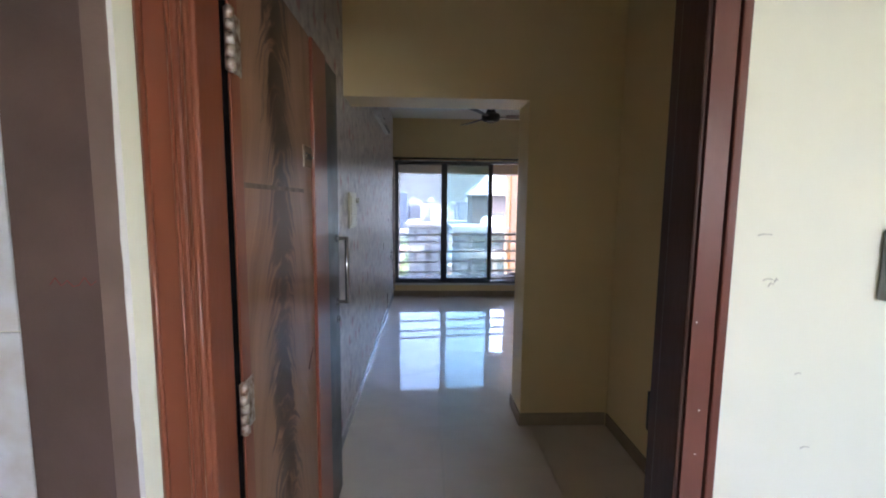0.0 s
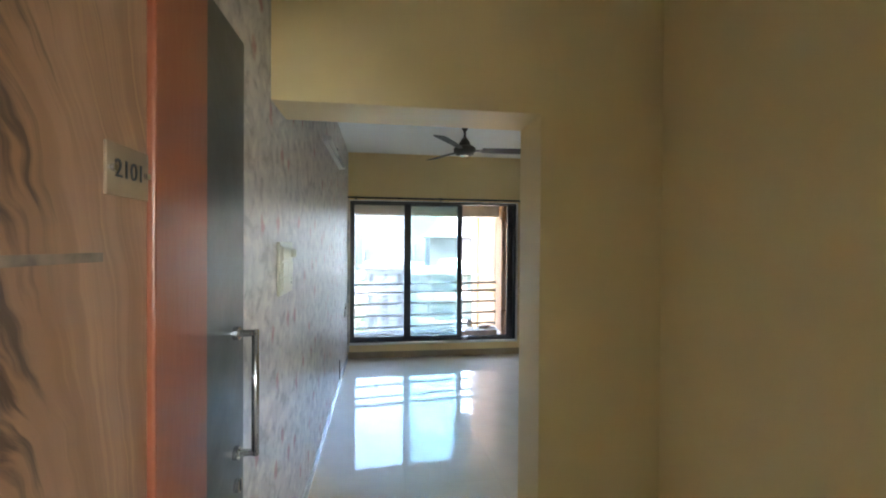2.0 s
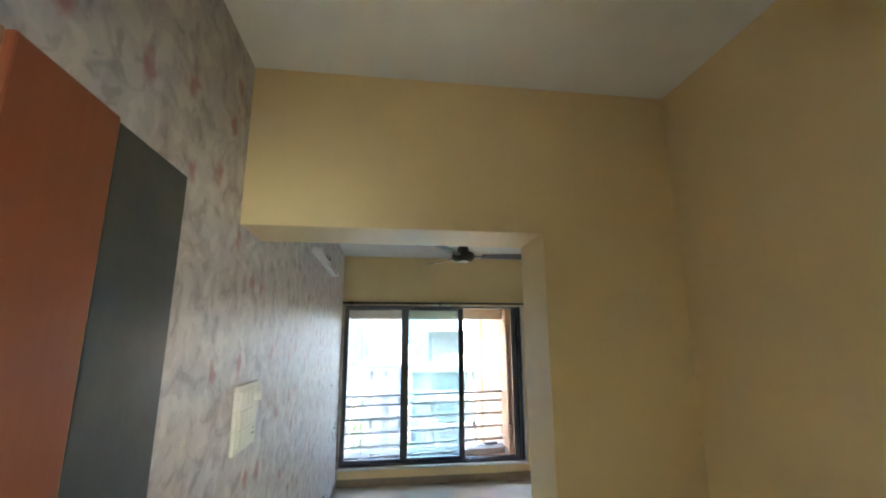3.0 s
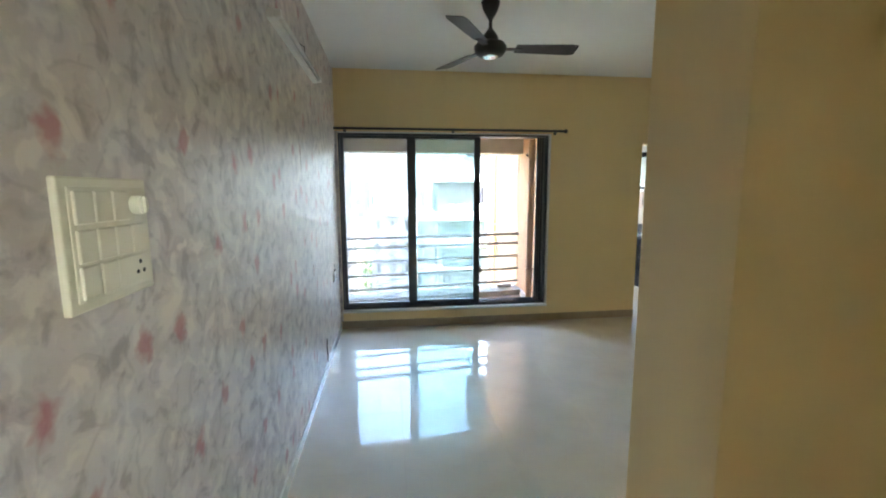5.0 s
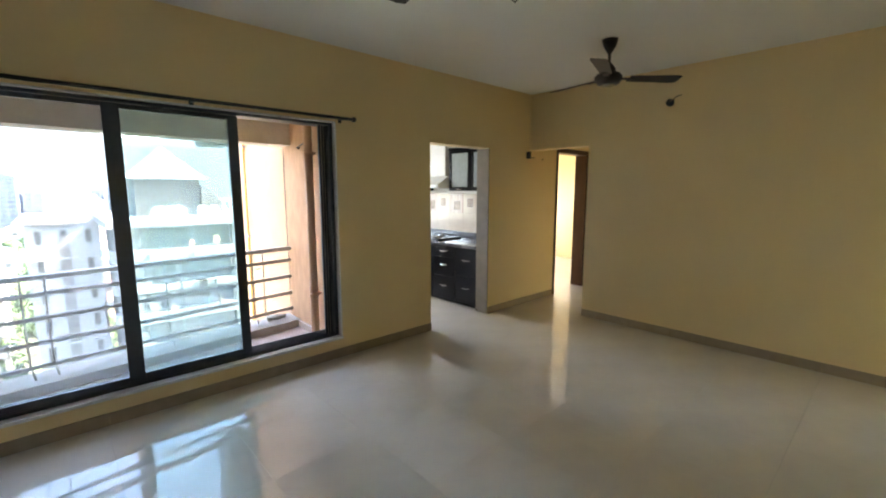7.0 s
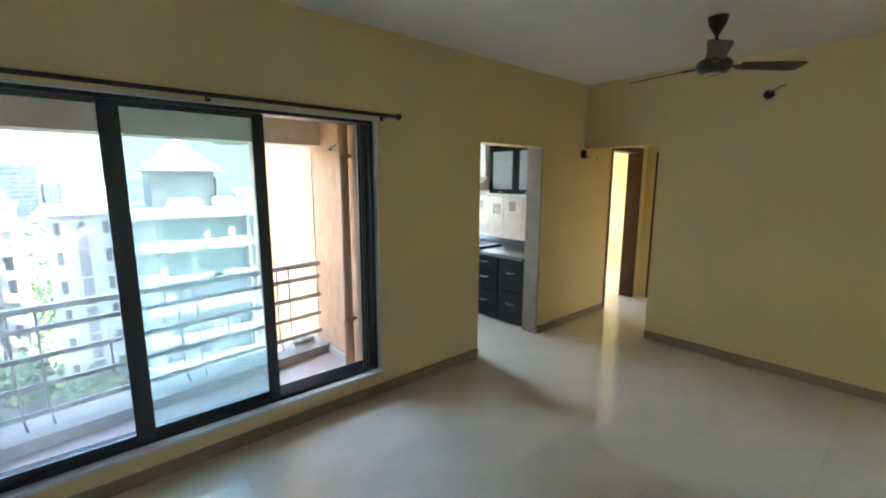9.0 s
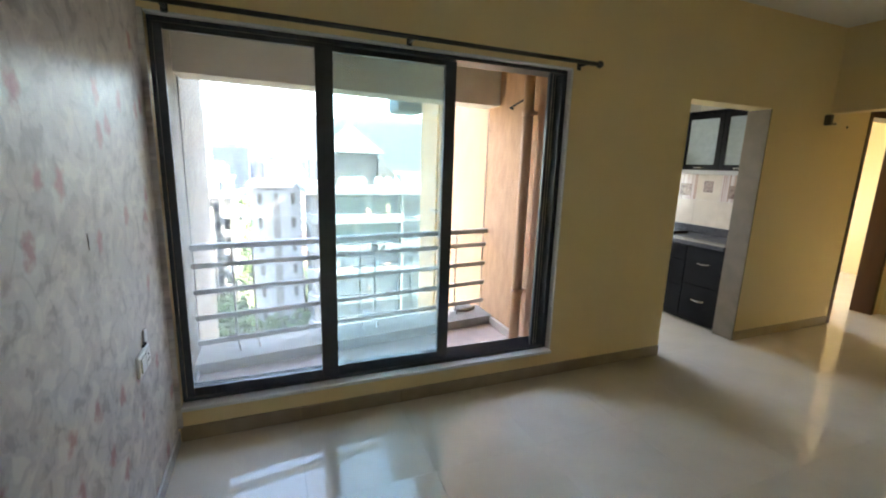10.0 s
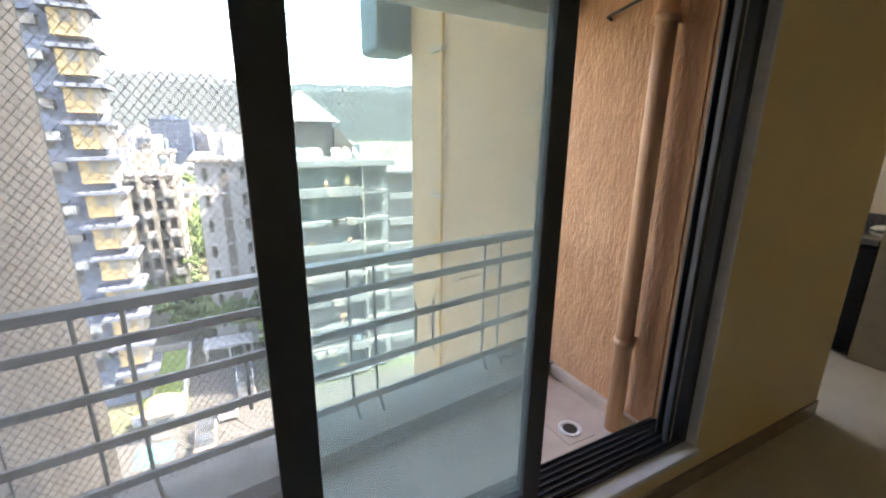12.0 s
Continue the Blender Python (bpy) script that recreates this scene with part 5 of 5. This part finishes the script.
for x, y in ((4.22, 8.58), (4.42, 8.72), (4.24, 8.93)):
    b = part("burner", lathe([(0.045, 0.0), (0.05, 0.008), (0.03, 0.02), (0.028, 0.026)], 20, centre=(x, y, 0.842)), M_STEEL, hob, smooth=True)
    for k in range(4):
        a = math.pi / 4 + k * math.pi / 2
        part("pan_support", tube([(x + 0.03 * math.cos(a), y + 0.03 * math.sin(a), 0.873), (x + 0.10 * math.cos(a), y + 0.10 * math.sin(a), 0.873), (x + 0.11 * math.cos(a), y + 0.11 * math.sin(a), 0.843)], 0.005, 6), M_DARK, b)
cloth = thing("cloth", "small pale rag lying on the worktop edge", "cloth")
bm = bmesh.new()
bmesh.ops.create_icosphere(bm, subdivisions=3, radius=1)
for v in bm.verts:
    k = 1 + 0.4 * noise.noise(v.co * 2.0)
    v.co = Vector((4.40 + 0.05 * v.co.x * k, 7.74 + 0.05 * v.co.y * k, 0.823 + max(0.0, 0.02 * (v.co.z * k + 0.8))))
part("folds", bm, M_WHITE, cloth, smooth=True)


def wall_unit(y0, y1, label):
    u = thing("wall_cabinet", label, "cabinet", group="wall cabinets in the kitchen")
    part("carcass", box(4.355, y0 + 0.001, 1.512, 4.648, y1 - 0.001, 2.075), M_KBLACK, u)
    d = part("door", box(4.332, y0 + 0.002, 1.512, 4.3545, y0 + 0.052, 2.075, 0.003), M_KBLACK, u, "gloss black framed door")
    part("stile", box(4.332, y1 - 0.052, 1.512, 4.3545, y1 - 0.002, 2.075, 0.003), M_KBLACK, d)
    part("rail", box(4.332, y0 + 0.052, 2.02, 4.3545, y1 - 0.052, 2.075, 0.003), M_KBLACK, d)
    part("rail", box(4.332, y0 + 0.052, 1.512, 4.3545, y1 - 0.052, 1.567, 0.003), M_KBLACK, d)
    part("glass_panel", box(4.341, y0 + 0.052, 1.567, 4.349, y1 - 0.052, 2.02), M_FROST, d, "frosted glass panel")
    ym = (y0 + y1) / 2
    part("handle", tube([(4.332, ym - 0.05, 1.535), (4.312, ym - 0.04, 1.535), (4.312, ym + 0.04, 1.535), (4.332, ym + 0.05, 1.535)], 0.005), M_STEEL, d, "chrome handle")
    part("cornice", box(4.315, y0, 2.0755, 4.648, y1, 2.10, 0.004), M_KBLACK, u)


wall_unit(7.62, 8.04, "black wall cabinet with frosted glass door")
wall_unit(8.04, 8.46, "black wall cabinet with frosted glass door")
wall_unit(9.14, 9.62, "black wall cabinet with frosted glass door")
hood = thing("cooker_hood", "white enamel cooker hood with flat duct cover", "cooker hood")
bm = bmesh.new()
for x, z in ((4.16, 1.55), (4.16, 1.60), (4.36, 1.72), (4.648, 1.72), (4.648, 1.55)):
    for y in (8.50, 9.10):
        bm.verts.new((x, y, z))
bmesh.ops.convex_hull(bm, input=bm.verts)
part("canopy", bm, M_WHITE, hood)
part("duct_cover", box(4.36, 8.56, 1.721, 4.648, 9.04, TOP - 0.002, 0.006), M_WHITE, hood)
part("button_panel", box(4.157, 8.70, 1.565, 4.1595, 8.90, 1.59, 0.0005), M_DARK, hood)

splash = thing("wall_tiles", "cream kitchen wall tiles with a printed picture band", "wall tiles", kind="structure")
for k in range(9):
    y = 7.616 + 0.285 * k
    yb = min(y + 0.283, 10.19)
    part("plain_tile", box(4.640, y, 0.907, 4.6495, yb, 1.185, 0.0012), M_KTILE, splash)
    t = part("band_tile", box(4.640, y, 1.187, 4.6495, yb, 1.468, 0.0012), M_STRIPE if k % 2 else M_KTILE, splash)
    part("picture", box(4.6385, y + (0.06 if k % 2 else 0.09), 1.225 if k % 2 else 1.275, 4.6397, y + 0.20, 1.36 if k % 2 else 1.40), M_DECOR, t, "brown printed picture")

# ---- bedroom doorway and passage ----
bf = thing("door_frame", "dark brown wooden bedroom door frame", "door frame", kind="structure")
part("left_jamb", box(BED[0] + 0.001, YW - 0.006, 0.001, BED[0] + 0.055, YB + 0.006, 2.108, 0.004), M_DOORWOOD, bf)
part("right_jamb", box(BED[1] - 0.055, YW - 0.006, 0.001, BED[1] - 0.001, YB + 0.006, 2.108, 0.004), M_DOORWOOD, bf)
part("head", box(BED[0] + 0.056, YW - 0.006, 2.045, BED[1] - 0.056, YB + 0.006, 2.108, 0.004), M_DOORWOOD, bf)
pf = thing("door_frame", "dark brown wooden frame of the passage end door", "door frame", kind="structure")
part("left_jamb", box(6.43, 7.235, 0.001, 6.61, 7.299, 2.058, 0.004), M_DOORWOOD, pf)
part("right_jamb", box(6.43, 6.681, 0.001, 6.61, 6.745, 2.058, 0.004), M_DOORWOOD, pf)
part("head", box(6.43, 6.746, 1.995, 6.61, 7.234, 2.058, 0.004), M_DOORWOOD, pf)
pd = thing("door_2", "closed dark brown door at the passage end", "door", kind="structure")
part("leaf", box(6.50, 6.747, 0.006, 6.535, 7.233, 1.993, 0.003), M_DOORWOOD, pd)
for z0, z1 in ((0.2, 0.9), (1.05, 1.85)):
    part("panel", box(6.494, 6.83, z0, 6.4995, 7.15, z1, 0.002), M_DOORWOOD, pd)
part("handle", tube([(6.50, 6.79, 1.0), (6.45, 6.79, 1.0), (6.45, 6.90, 1.0)], 0.008), M_STEEL, pd)

# ---- floor tiles, last ----
floor_meshes = {}


def floor_tiles(x0, x1, y0, y1, size=0.6):
    """Large polished tiles with hair joints, each a piece of the floor."""
    ys = y0
    while ys < y1 - 0.01:
        ye = min(ys + size, y1)
        xs = x0
        while xs < x1 - 0.01:
            xe = min(xs + size, x1)
            key = (round(xe - xs, 3), round(ye - ys, 3))
            if key not in floor_meshes:
                me = bpy.data.meshes.new("floor_tile")
                bm = box(0.0003, 0.0003, -0.0095, key[0] - 0.0003, key[1] - 0.0003, 0.0, 0.0003)
                bm.to_mesh(me)
                bm.free()
                me.materials.append(M_TILE)
                floor_meshes[key] = me
            t = new("floor_tile", floor_meshes[key])
            t.parent, t.location = floor, (xs, ys, 0)
            xs = xe
        ys = ye


floor_tiles(XL, 1.405, 1.85, YO)
floor_tiles(XL, OX, YO, YF)
floor_tiles(XL, XR, YF, YW)
floor_tiles(XR, 6.45, 6.6, YW)
floor_tiles(-0.25, 0.72, 1.70, 1.85)
floor_tiles(2.15, 4.65, YB, 10.2)
floor_tiles(KIT[0], KIT[1], YW, YB)
floor_tiles(BED[0], BED[1], YW, YB)
floor_tiles(4.95, 8.6, YB, 10.5)
